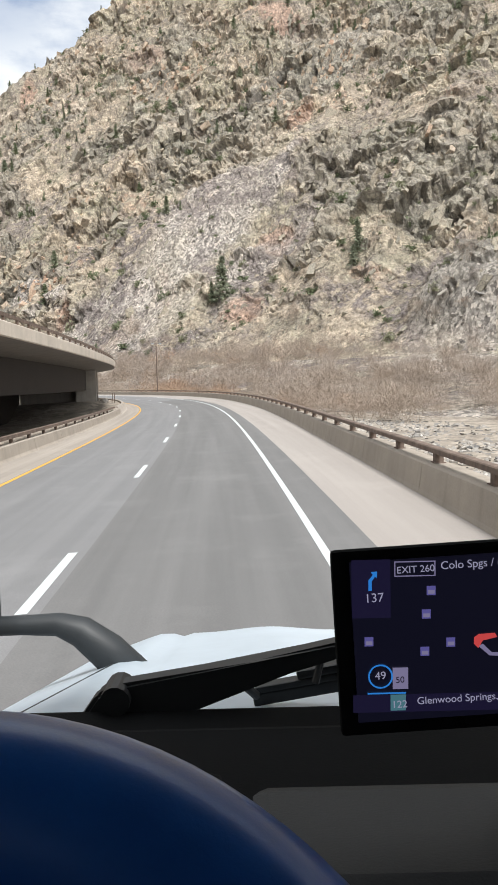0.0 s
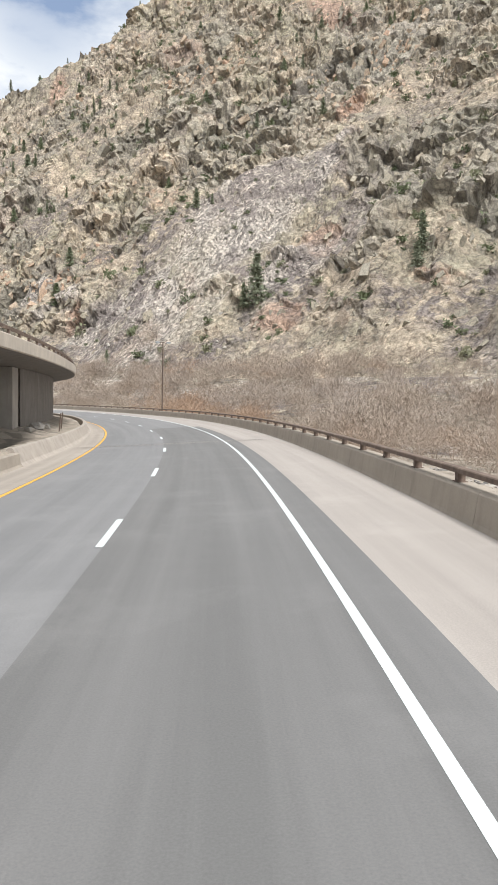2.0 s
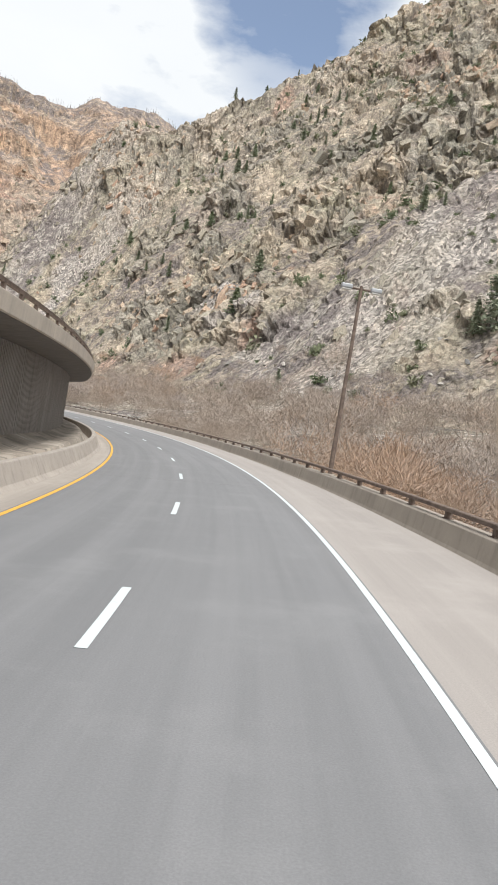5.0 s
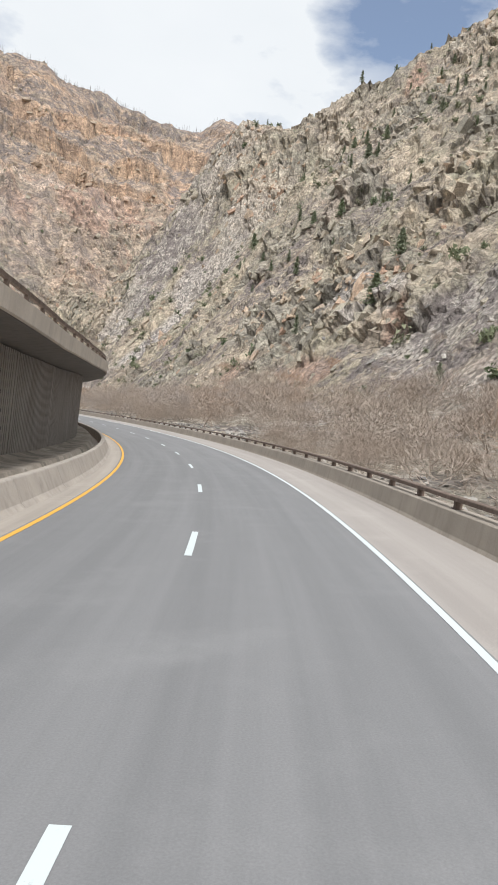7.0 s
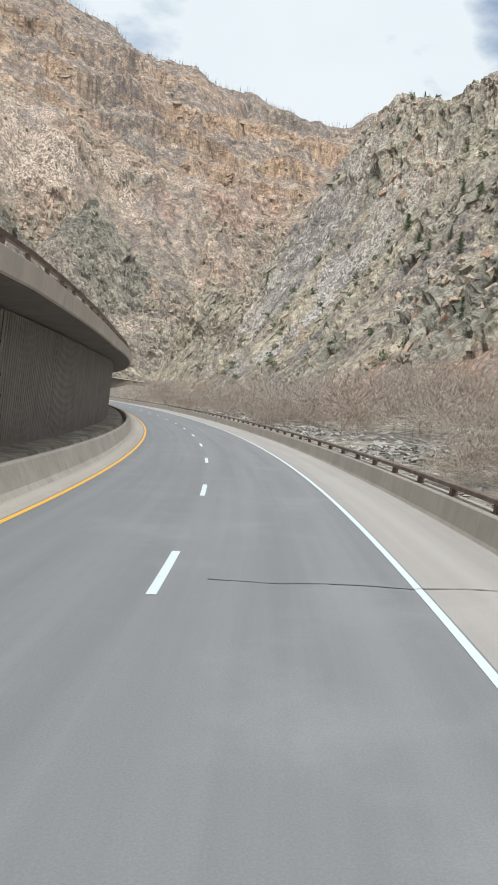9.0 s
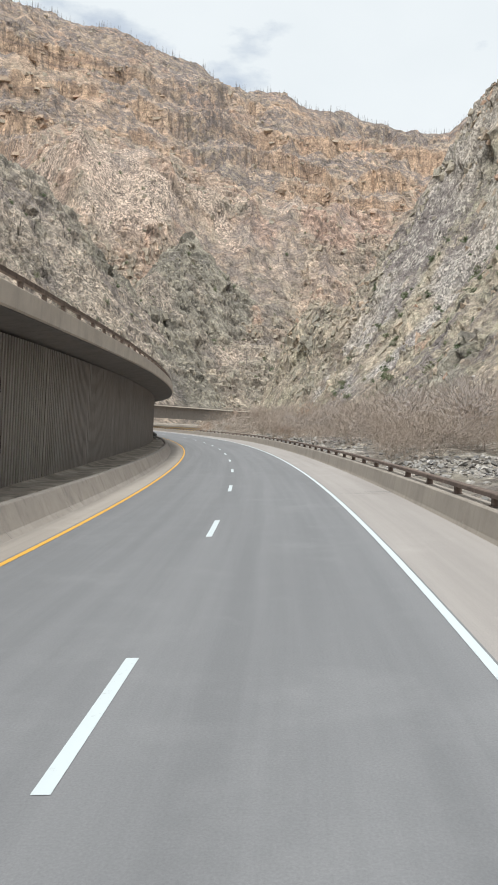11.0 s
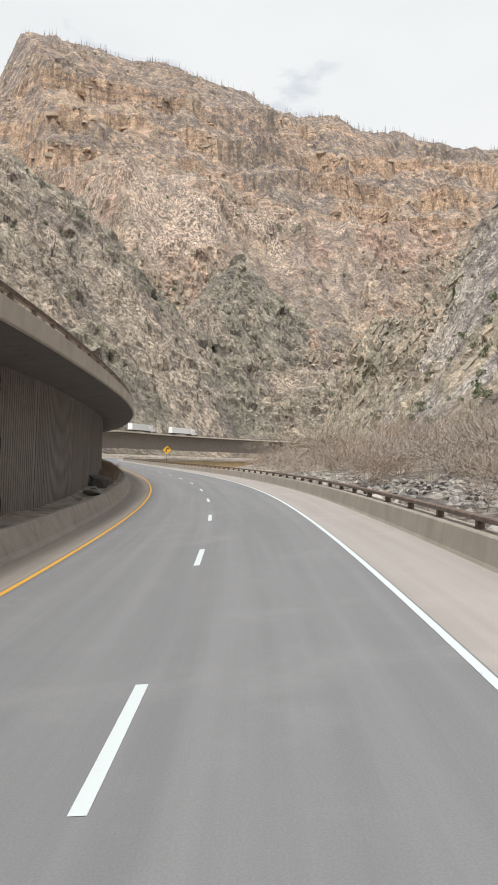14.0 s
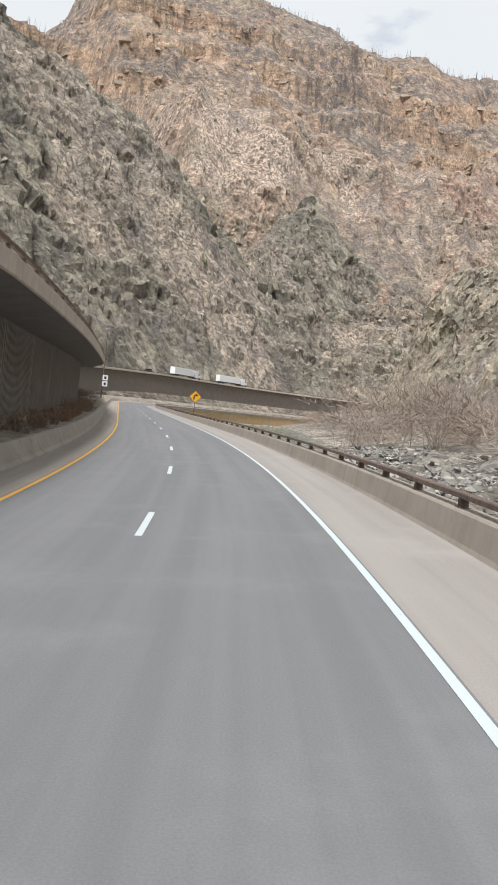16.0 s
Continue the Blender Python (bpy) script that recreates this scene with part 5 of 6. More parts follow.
def plant_conifers():
    for x, y, h, k in ((-94, 387, 9, 2), (-95, 365, 10, 2), (-9, 288, 17, 0), (-13, 290, 9, 1), (-77, 502, 10, 1), (-56, 419, 6, 2), (-6, 428, 7, 2), (-60, 300, 6, 0), (38, 262, 11, 0)):
        u, o = near_uo(x, y)
        plant(u, o, h, k)
    n = 0
    while n < 170:
        u, o = rng.uniform(30, 620), rng.uniform(25, 300)
        if float(fbm(np.array([u / 60]), np.array([o / 60]), 3, 531)[0]) < 0.46:
            continue
        plant(u, o, rng.uniform(3.0, 8.5), rng.choice((0, 1, 1, 2, 3)))
        n += 1
    for u in (500, 507, 511, 514, 518, 521, 530, 541, 549, 556, 571, 580, 597, 601):       # along the skyline
        us, os_, p, _ = NEAR
        i = int((u - us[0]) / 1.2)
        j = int(np.argmax(p[i, :, 2] - 0.10 * os_))
        plant(h=rng.uniform(4, 9), kind=rng.choice((1, 3)), place=p[i, j])


plant_conifers()
for c in CONIFERS:
    for o in list(c.children):
        bpy.data.objects.remove(o)
    bpy.data.objects.remove(c)


def burnt_trees():
    """Standing dead trunks over the high benches and ridge."""
    ph, off, p, _ = FAR
    out = []
    n = 0
    while n < 2200:
        i, j = rng.randrange(len(ph)), rng.randrange(len(off))
        o = off[j]
        if o < 120 or rng.random() > (0.12 if o < 640 else 1.0):
            continue
        if float(fbm(np.array([p[i, j, 0] / 90]), np.array([p[i, j, 1] / 90]), 3, 541)[0]) < 0.45 and o < 940:
            continue
        h, w = rng.uniform(6, 14), rng.uniform(0.22, 0.42)
        a = rng.uniform(0, 3.14)
        dx, dy = math.cos(a) * w, math.sin(a) * w
        tx, ty = rng.gauss(0, 0.05) * h, rng.gauss(0, 0.05) * h
        q = p[i, j]
        V = np.array([(-dx, -dy, -1), (dx, dy, -1), (tx, ty, h), (dy, -dx, -1), (-dy, dx, -1), (tx, ty, h)]) + q
        out.append((V, np.array([(0, 1, 2), (3, 4, 5)]), rng.random()))
        n += 1
    dist = np.hypot(p[..., 0] + 150, p[..., 1] - 280)
    crest = np.argmax((p[..., 2] - 2) / dist, axis=1)
    for k in range(900):                         # along the ridge
        i = rng.randrange(len(ph))
        if float(fbm(np.array([i / 9.0]), np.array([0.5]), 3, 543)[0]) < 0.42:
            continue
        q = p[i, max(0, crest[i] - rng.choice((0, 0, 1, 2, 4, 7)))]
        h, w, a = rng.uniform(7, 17), rng.uniform(0.28, 0.5), rng.uniform(0, 3.14)
        dx, dy = math.cos(a) * w, math.sin(a) * w
        V = np.array([(-dx, -dy, -1), (dx, dy, -1), (dx * 0.3, dy * 0.3, h), (dy, -dx, -1), (-dy, dx, -1), (dy * 0.3, -dx * 0.3, h)]) + q + (rng.uniform(-1.5, 1.5), rng.uniform(-1.5, 1.5), 0)
        out.append((V, np.array([(0, 1, 2), (3, 4, 5)]), rng.random()))
    soup("burnt_trees", out, M_DEAD, "standing burnt tree trunks on the high slopes", "dead trees")


burnt_trees()

def evergreen_scrub():
    """Low dark junipers and oak scrub clinging to the ledges."""
    m = bark("scrub_leaves", [(0.11, 0.14, 0.075), (0.17, 0.19, 0.11), (0.23, 0.23, 0.15)])
    shapes = []
    for k in range(5):
        r = random.Random(70 + k)
        V, T = [], []
        for _ in range(46):
            c = np.array([r.gauss(0, 0.34), r.gauss(0, 0.34), abs(r.gauss(0.42, 0.26))])
            for _ in range(2):
                e = [np.array([r.gauss(0, 0.15), r.gauss(0, 0.15), r.gauss(0, 0.15)]) for _ in range(3)]
                b = len(V)
                V += [c + q for q in e]
                T.append((b, b + 1, b + 2))
        shapes.append((np.array(V), np.array(T)))
    out = []
    n = 0
    while n < 1250:
        u, o = rng.uniform(30, 640), 330 * rng.random() ** 0.9
        if float(fbm(np.array([u / 50]), np.array([o / 50]), 3, 551)[0]) < 0.45:
            continue
        p, sc = near_place(u, o)
        V, T = rng.choice(shapes)
        out.append((turned(V, p, 0.9 + 2.4 * rng.random() ** 1.7, rng.uniform(0, 6.28), rng.uniform(0.7, 1.3)), T, rng.random()))
        n += 1
    ph, off, p, _ = FAR
    for _ in range(420):
        i, j = rng.randrange(len(ph)), rng.randrange(len(off))
        if 60 < off[j] < 520:
            V, T = rng.choice(shapes)
            out.append((turned(V, p[i, j], rng.uniform(1.5, 3.5), rng.uniform(0, 6.28), rng.uniform(0.8, 1.6)), T, rng.random()))
    soup("evergreen_scrub", out, m, "small dark green junipers dotted over the cliffs", "scrub")


evergreen_scrub()

# ---------------------------------------------------------------- roadside things
M_GALV = mat("galvanised_steel", (0.35, 0.36, 0.37), 0.5, 0.8)
M_LENS = mat("lamp_glass", (0.75, 0.75, 0.72), 0.25)
M_SIGN = mat("sign_yellow", (0.72, 0.36, 0.012), 0.45)
M_BLACK = mat("black_paint", (0.015, 0.015, 0.016), 0.5)
M_SIGNWHITE = mat("sign_white", (0.75, 0.76, 0.76), 0.45)


def street_lamp():
    top = tagged(empty("street_lamp", Matrix.Translation(at(147.3, 3.7, -0.4)) @ Matrix.Rotation(radians(22), 4, "Z")), "tall rusty steel lamp post with twin lamp heads", "street lamp")
    bm = bmesh.new()
    tube(bm, [(0, 0, 0), (0, 0, 5), (0, 0, 10.3)], [0.13, 0.105, 0.08], 12)
    part("pole", bm, M_RUST, top)
    bm = bmesh.new()
    box(bm, (-0.25, -0.25, 0), (0.25, 0.25, 0.9), 0.03)
    part("base", bm, M_BARRIER, top)
    bm = bmesh.new()
    tube(bm, [(-0.75, 0, 10.15), (0.75, 0, 10.15)], 0.05, 8)
    part("crossarm", bm, M_RUST, top)
    for sx in (-1, 1):
        bm = bmesh.new()
        box(bm, (sx * 0.75 - 0.28, -0.2, 10.08), (sx * 0.75 + 0.28, 0.2, 10.30), 0.05)
        head = part("lamp_head", bm, M_GALV, top)
        bm = bmesh.new()
        box(bm, (sx * 0.75 - 0.22, -0.16, 10.02), (sx * 0.75 + 0.22, 0.16, 10.09), 0.02)
        part("lens", bm, M_LENS, head)


street_lamp()


def curve_sign():
    h = float(np.interp(449, SS, HEADING))
    top = tagged(empty("curve_sign", Matrix.Translation(at(449, 3.7, -0.5)) @ Matrix.Rotation(h, 4, "Z")), "yellow diamond warning sign with a black right-curve arrow", "road sign")
    bm = bmesh.new()
    box(bm, (-0.05, 0.02, 0), (0.05, 0.09, 4.6), 0.008)
    part("post", bm, M_RUST, top)
    bm = bmesh.new()
    box(bm, (-0.61, -0.006, -0.61), (0.61, 0.006, 0.61), 0.004)
    bmesh.ops.rotate(bm, verts=bm.verts, cent=(0, 0, 0), matrix=Matrix.Rotation(radians(45), 3, "Y"))
    bmesh.ops.translate(bm, verts=bm.verts, vec=(0, 0, 3.75))
    part("panel", bm, M_SIGN, top)
    bm = bmesh.new()
    for w, a, b in ((0.09, (-0.18, -0.42), (-0.18, 0.02)), (0.09, (-0.18, 0.02), (-0.10, 0.20)), (0.09, (-0.10, 0.20), (0.12, 0.26))):
        d = Vector((b[0] - a[0], 0, b[1] - a[1])).normalized() * 0.03
        n = Vector((-d.z, 0, d.x)).normalized() * w
        A, B = Vector((a[0], -0.011, a[1] + 3.75)) - d, Vector((b[0], -0.011, b[1] + 3.75)) + d
        bm.faces.new([bm.verts.new(v) for v in (A - n, A + n, B + n, B - n)])
    bm.faces.new([bm.verts.new(v) for v in ((0.10, -0.011, 3.75 + 0.47), (0.10, -0.011, 3.75 + 0.05), (0.42, -0.011, 3.75 + 0.26))])
    part("arrow", bm, M_BLACK, top)


curve_sign()


def left_signs():
    h = float(np.interp(508, SS, HEADING))
    top = tagged(empty("marker_sign", Matrix.Translation(at(500, -10.6, 0.3)) @ Matrix.Rotation(h, 4, "Z")), "two small white square signs on a steel post", "road sign")
    bm = bmesh.new()
    box(bm, (-0.04, 0.02, 0), (0.04, 0.08, 5.4), 0.006)
    part("post", bm, M_GALV, top)
    for z in (3.2, 4.5):
        bm = bmesh.new()
        box(bm, (-0.55, -0.006, z), (0.55, 0.006, z + 1.1), 0.004)
        p = part("panel", bm, M_SIGNWHITE, top)
        bm = bmesh.new()
        box(bm, (-0.22, -0.016, z + 0.25), (0.22, -0.007, z + 0.8), 0.002)
        part("symbol", bm, M_BLACK, p)
    lamp = tagged(empty("lamp_post", Matrix.Translation(at(505, -11.2, 0.0))), "dark slender steel lamp post beside the viaduct", "street lamp")
    bm = bmesh.new()
    tube(bm, [(0, 0, 0), (0, 0, 8), (0, 0, 16)], [0.16, 0.13, 0.09], 10)
    part("pole", bm, M_RUST, lamp)
    bm = bmesh.new()
    box(bm, (-0.6, -0.2, 15.9), (0.6, 0.2, 16.15), 0.05)
    part("lamp_head", bm, M_GALV, lamp)
    for s, l in ((97, -10.3), (101, -10.5)):
        d = tagged(empty("delineator", Matrix.Translation(at(s, l, 0.45)) @ Matrix.Rotation(radians(5), 4, "Y")), "thin brown steel marker post on the verge", "marker post", "marker posts")
        bm = bmesh.new()
        box(bm, (-0.04, -0.03, -0.1), (0.04, 0.03, 1.5), 0.008)
        part("stake", bm, M_RUST, d)


left_signs()

M_TRUCKWHITE = mat("white_truck_paint", (0.78, 0.79, 0.80), 0.35)
M_TYRE = mat("black_rubber", (0.02, 0.02, 0.02), 0.85)
M_GLASS = mat("dark_glass", (0.02, 0.025, 0.03), 0.08)


def semi(s, flip, scale=1.0):
    h = float(np.interp(s, SS, HEADING)) + (math.pi if flip else 0)
    p = at(s, -12.0 + float(deck_out(s)), 5.82 + float(deck_rise(s)))
    top = tagged(empty("semi_truck", Matrix.Translation(p) @ Matrix.Rotation(h, 4, "Z")), "white semi truck with a long white box trailer on the viaduct", "truck", "trucks on the viaduct")
    bm = bmesh.new()
    box(bm, (-1.28, -15.0, 1.15), (1.28, -0.6, 4.05), 0.05)
    part("trailer", bm, M_TRUCKWHITE, top)
    bm = bmesh.new()
    box(bm, (-1.22, 0.1, 0.75), (1.22, 2.9, 3.7), 0.25)
    cab = part("cab", bm, M_TRUCKWHITE, top)
    bm = bmesh.new()
    box(bm, (-1.05, 2.8, 2.05), (1.05, 2.93, 2.9), 0.03)
    part("windscreen", bm, M_GLASS, cab)
    bm = bmesh.new()
    box(bm, (-1.05, 2.6, 0.7), (1.05, 4.6, 1.95), 0.22)
    part("hood", bm, M_TRUCKWHITE, top)
    bm = bmesh.new()
    box(bm, (-1.0, -14.5, 0.85), (1.0, 4.4, 1.12), 0.02)
    part("chassis", bm, M_BLACK, top)
    for y in (-13.6, -12.4, -0.8, 0.5, 3.7):
        for x in (-1.05, 1.05):
            bm = bmesh.new()
            tube(bm, [(x - 0.15, y, 0.5), (x + 0.15, y, 0.5)], 0.5, 16)
            part("wheel", bm, M_TYRE, top)


semi(664, False)
semi(697, False)


def car(s, colour, label):
    h = float(np.interp(s, SS, HEADING)) + math.pi
    p = at(s, -13.6 + float(deck_out(s)), 5.82 + float(deck_rise(s)))
    top = tagged(empty("car", Matrix.Translation(p) @ Matrix.Rotation(h, 4, "Z")), label, "car")
    bm = bmesh.new()
    box(bm, (-0.9, -2.2, 0.35), (0.9, 2.2, 0.95), 0.18)
    part("body", bm, colour, top)
    bm = bmesh.new()
    vs = box(bm, (-0.78, -1.5, 0.93), (0.78, 1.0, 1.5), 0.12)
    part("cabin", bm, M_GLASS, top)
    for y in (-1.35, 1.35):
        for x in (-0.82, 0.82):
            bm = bmesh.new()
            tube(bm, [(x - 0.1, y, 0.33), (x + 0.1, y, 0.33)], 0.33, 14)
            part("wheel", bm, M_TYRE, top)


car(632, M_BLACK, "dark car driving along the far viaduct")

# ---------------------------------------------------------------- the truck that carries the eye, standing where the clip begins
M_HOOD = mat("pale_hood_paint", (0.52, 0.60, 0.67), 0.3)
M_TRIM = mat("dark_grey_plastic", (0.022, 0.026, 0.029), 0.55)
M_WIPER = mat("wiper_black", (0.016, 0.017, 0.018), 0.45)
M_DASH = mat("black_dashboard", (0.0045, 0.005, 0.0055), 0.85)
M_PAD = mat("grey_dashboard_pad", (0.013, 0.015, 0.016), 0.6)
M_WHEELBLUE = mat("blue_wheel_rim", (0.012, 0.085, 0.33), 0.34)
M_MIRROR = mat("mirror_glass", (0.85, 0.87, 0.88), 0.03, 1.0)


def grain(m, scale, amount):
    n = Net(m)
    v = n.coord("Object")
    n.bump(n.noise(v, scale, 4, 0.6), amount, 0.002)
    c = m.node_tree.nodes["Principled BSDF"].inputs["Base Color"].default_value[:3]
    n.base(n.mix(n.ramp(n.noise(v, scale * 0.06, 6, 0.65), [(0.35, (0, 0, 0)), (0.7, (1, 1, 1))]), tuple(c), tuple(x * 0.8 for x in c)))


for _i, _v in (("Coat Weight", 0.35), ("Coat Roughness", 0.16)):
    M_WHEELBLUE.node_tree.nodes["Principled BSDF"].inputs[_i].default_value = _v
M_DASH.node_tree.nodes["Principled BSDF"].inputs["Specular IOR Level"].default_value = 0.12
for _m, _s, _k in ((M_TRIM, 260, 0.25), (M_DASH, 320, 0.3), (M_PAD, 320, 0.3), (M_HOOD, 30, 0.02), (M_WHEELBLUE, 300, 0.08)):
    grain(_m, _s, _k)

EYE = Vector(ROWS[0][1:4])
TRUCK = tagged(empty("truck", Matrix.Translation(EYE)), "white semi truck seen from its driver's seat", "truck")


def hood_z(x, y):
    z = -0.53 - 0.25 * (y - 1.15) - 0.25 * max(0, y - 2.75) ** 2
    e = max(0.0, abs(x - 0.56) - 0.93)
    return z - 0.36 * e - 2.2 * max(0.0, e - 0.22) ** 2 + 0.02 * math.exp(-((x - 0.05) / 0.16) ** 2) - 0.012 * max(0, 1 - abs(abs(x - 0.56) - 0.84) / 0.03)


def truck_hood():
    bm = bmesh.new()
    xs, ys = np.linspace(-0.70, 1.82, 61), np.concatenate([[1.10, 1.13, 1.16], np.linspace(1.2, 3.25, 36)])
    rows_ = [[bm.verts.new((x, y, hood_z(x, y) - (0.05 if y < 1.12 else 0))) for x in xs] for y in ys]
    for a, b in zip(rows_, rows_[1:]):
        for k in range(len(xs) - 1):
            bm.faces.new((a[k], a[k + 1], b[k + 1], b[k]))
    skirt = [[bm.verts.new((r[i].co.x + dx, r[i].co.y, -1.45)) for r in rows_] for i, dx in ((0, -0.06), (len(xs) - 1, 0.06))]
    for line, i in zip(skirt, (0, len(xs) - 1)):
        for k in range(len(rows_) - 1):
            bm.faces.new((rows_[k][i], rows_[k + 1][i], line[k + 1], line[k]))
    nose = [bm.verts.new((v.co.x, 3.33, -1.6)) for v in rows_[-1]]
    for k in range(len(xs) - 1):
        bm.faces.new((rows_[-1][k], rows_[-1][k + 1], nose[k + 1], nose[k]))
    hood = part("hood", bm, M_HOOD, TRUCK, "pale white sloping hood")
    for p in hood.data.polygons:
        p.use_smooth = True
    bm = bmesh.new()
    tube(bm, [(-0.50 + 0.14 * f, 1.26 + 0.8 * f, hood_z(-0.50 + 0.14 * f, 1.26 + 0.8 * f) - 0.001) for f in np.linspace(0, 1, 14)], 0.003, 6)
    part("seam", bm, M_TRIM, hood)


def prism(name, pts, y0, y1, material, parent, label="", bevel=0.004):
    bm = bmesh.new()
    a = [bm.verts.new((x, y0, z)) for x, z in pts]
    b = [bm.verts.new((x, y1, z)) for x, z in pts]
    bm.faces.new(a), bm.faces.new(b[::-1])
    for k in range(len(pts)):
        bm.faces.new((a[k], b[k], b[(k + 1) % len(pts)], a[(k + 1) % len(pts)]))
    if bevel:
        bmesh.ops.bevel(bm, geom=list(bm.edges), offset=bevel, segments=2, affect="EDGES")
    return part(name, bm, material, parent, label)


def truck_front():
    truck_hood()
    # wiper arm, its pivot and blade
    arm = prism("wiper_arm", [(-0.279, -0.512), (-0.236, -0.452), (-0.214, -0.438), (0.0, -0.406), (0.21, -0.362), (0.21, -0.384), (0.05, -0.424), (-0.09, -0.470), (-0.157, -0.512)], 1.075, 1.11, M_WIPER, TRUCK, "black wiper arm", 0.006)
    bm = bmesh.new()
    tube(bm, [(-0.205, 1.06, -0.455), (-0.205, 1.12, -0.455)], 0.022, 14)
    part("pivot", bm, M_WIPER, arm)
    bm = bmesh.new()
    tube(bm, [(-0.045, 1.13, -0.447), (-0.02, 1.15, -0.47), (0.0, 1.17, -0.497)], 0.007, 8)
    part("hose", bm, M_WIPER, arm)
    bm = bmesh.new()
    tube(bm, [(0.09, 1.13, -0.462), (0.10, 1.14, -0.43), (0.125, 1.13, -0.405), (0.16, 1.12, -0.39)], 0.006, 8)
    part("hose", bm, M_WIPER, arm)
    bm = bmesh.new()
    box(bm, (-0.006, 1.185, -0.5215), (0.30, 1.20, -0.5005), 0.003)
    box(bm, (0.0, 1.18, -0.4995), (0.30, 1.205, -0.4885), 0.003)
    box(bm, (0.07, 1.18, -0.488), (0.30, 1.205, -0.474), 0.004)
    bmesh.ops.rotate(bm, verts=bm.verts, cent=(0, 1.19, -0.51), matrix=Matrix.Rotation(radians(-9), 3, "Y"))
    part("wiper_blade", bm, M_WIPER, TRUCK, "black wiper blade at rest")
    # cowl, dashboard, floor and firewall
    bm = bmesh.new()
    box(bm, (-0.72, 0.99, -0.60), (1.84, 1.085, -0.475), 0.012)
    part("windscreen_seal", bm, M_DASH, TRUCK)
    bm = bmesh.new()
    box(bm, (-0.70, 0.70, -0.75), (1.82, 1.0, -0.462), 0.02)
    dash = part("dashboard", bm, M_DASH, TRUCK, "matt black dashboard top")
    bm = bmesh.new()
    box(bm, (-0.02, 0.64, -0.62), (1.80, 0.845, -0.457), 0.03)
    part("pad", bm, M_PAD, dash, "soft grey dashboard edge")
    bm = bmesh.new()
    box(bm, (-0.42, 0.50, -0.72), (-0.02, 0.72, -0.36), 0.05)
    part("instrument_cowl", bm, M_DASH, dash)
    bm = bmesh.new()
    box(bm, (-0.70, 0.72, -1.55), (1.82, 1.08, -0.74), 0.03)
    box(bm, (-0.70, 0.0, -1.62), (1.82, 1.08, -1.54), 0.02)
    part("firewall", bm, M_DASH, TRUCK)
    # windscreen frame
    bm = bmesh.new()
    box(bm, (-0.80, 0.66, 0.475), (1.92, 0.93, 0.60), 0.04)
    part("header", bm, M_TRIM, TRUCK, "dark sun visor header")
    for x in (-0.80, 1.92):
        bm = bmesh.new()
        tube(bm, [(x, 1.04, -0.62), (x, 0.95, 0.0), (x, 0.82, 0.54)], 0.05, 10)
        part("pillar", bm, M_TRIM, TRUCK)
    # unseen cab shell, added to keep light off the dashboard
    for name, lo, hi in (("roof", (-0.90, -1.0, 0.60), (2.02, 0.93, 0.66)), ("back_panel", (-0.90, -1.06, -1.6), (2.02, -1.0, 0.66)), ("side_panel", (-0.95, -1.06, -1.6), (-0.89, 0.70, -0.25)), ("side_panel", (2.01, -1.06, -1.6), (2.07, 0.70, -0.25)), ("floor_panel", (-0.90, -1.0, -1.62), (2.02, 0.02, -1.56))):
        bm = bmesh.new()
        box(bm, lo, hi, 0.01)
        part(name, bm, M_DASH, TRUCK)
    # mirror on its arm
    bm = bmesh.new()
    path = [(-0.335, 2.02, -0.80), (-0.40, 2.0, -0.715), (-0.47, 2.0, -0.658), (-0.53, 2.0, -0.638), (-0.62, 2.0, -0.638), (-0.74, 2.0, -0.64)]
    tube(bm, path, [0.058, 0.052, 0.042, 0.032, 0.027, 0.026], 12)
    m = part("mirror_arm", bm, M_TRIM, TRUCK, "dark grey mirror arm")
    for f in m.data.polygons:
        f.use_smooth = True
    bm = bmesh.new()
    box(bm, (-0.97, 1.99, -0.67), (-0.70, 2.07, -0.45), 0.02)
    head = part("mirror_housing", bm, M_TRIM, TRUCK)
    bm = bmesh.new()
    box(bm, (-0.955, 1.983, -0.655), (-0.715, 1.992, -0.465), 0.003)
    part("mirror_glass", bm, M_MIRROR, head, "side mirror glass")
    # steering wheel
    bm = bmesh.new()
    R, r, n, k = 0.212, 0.046, 96, 22
    tilt = Matrix.Rotation(radians(-32), 3, "X")
    c = Vector((-0.145, 0.34 - 0.237 * math.sin(radians(32)), -0.170 - 0.237 * math.cos(radians(32))))
    ring = [[bm.verts.new(c + tilt @ Vector(((R + r * math.cos(b)) * math.cos(a), r * math.sin(b), (R + r * math.cos(b)) * math.sin(a)))) for b in np.linspace(0, 2 * math.pi, k, endpoint=False)] for a in np.linspace(0, 2 * math.pi, n, endpoint=False)]
    for i in range(n):
        for j in range(k):
            bm.faces.new((ring[i][j], ring[(i + 1) % n][j], ring[(i + 1) % n][(j + 1) % k], ring[i][(j + 1) % k]))
    w = part("steering_wheel", bm, M_WHEELBLUE, TRUCK, "dark blue glossy steering wheel rim")
    for p in w.data.polygons:
        p.use_smooth = True
    bm = bmesh.new()
    vs = box(bm, (-0.10, -0.02, -0.09), (0.10, 0.05, 0.09), 0.03)
    for a in (0.1, math.pi - 0.1, -math.pi / 2):
        v0 = len(bm.verts)
        tube(bm, [(0.08 * math.cos(a), 0.02, 0.08 * math.sin(a)), (R * math.cos(a), 0.0, R * math.sin(a))], [0.028, 0.016], 10)
    bmesh.ops.transform(bm, matrix=Matrix.Translation(c) @ tilt.to_4x4(), verts=bm.verts)
    part("hub", bm, M_WHEELBLUE, w)
    bm = bmesh.new()
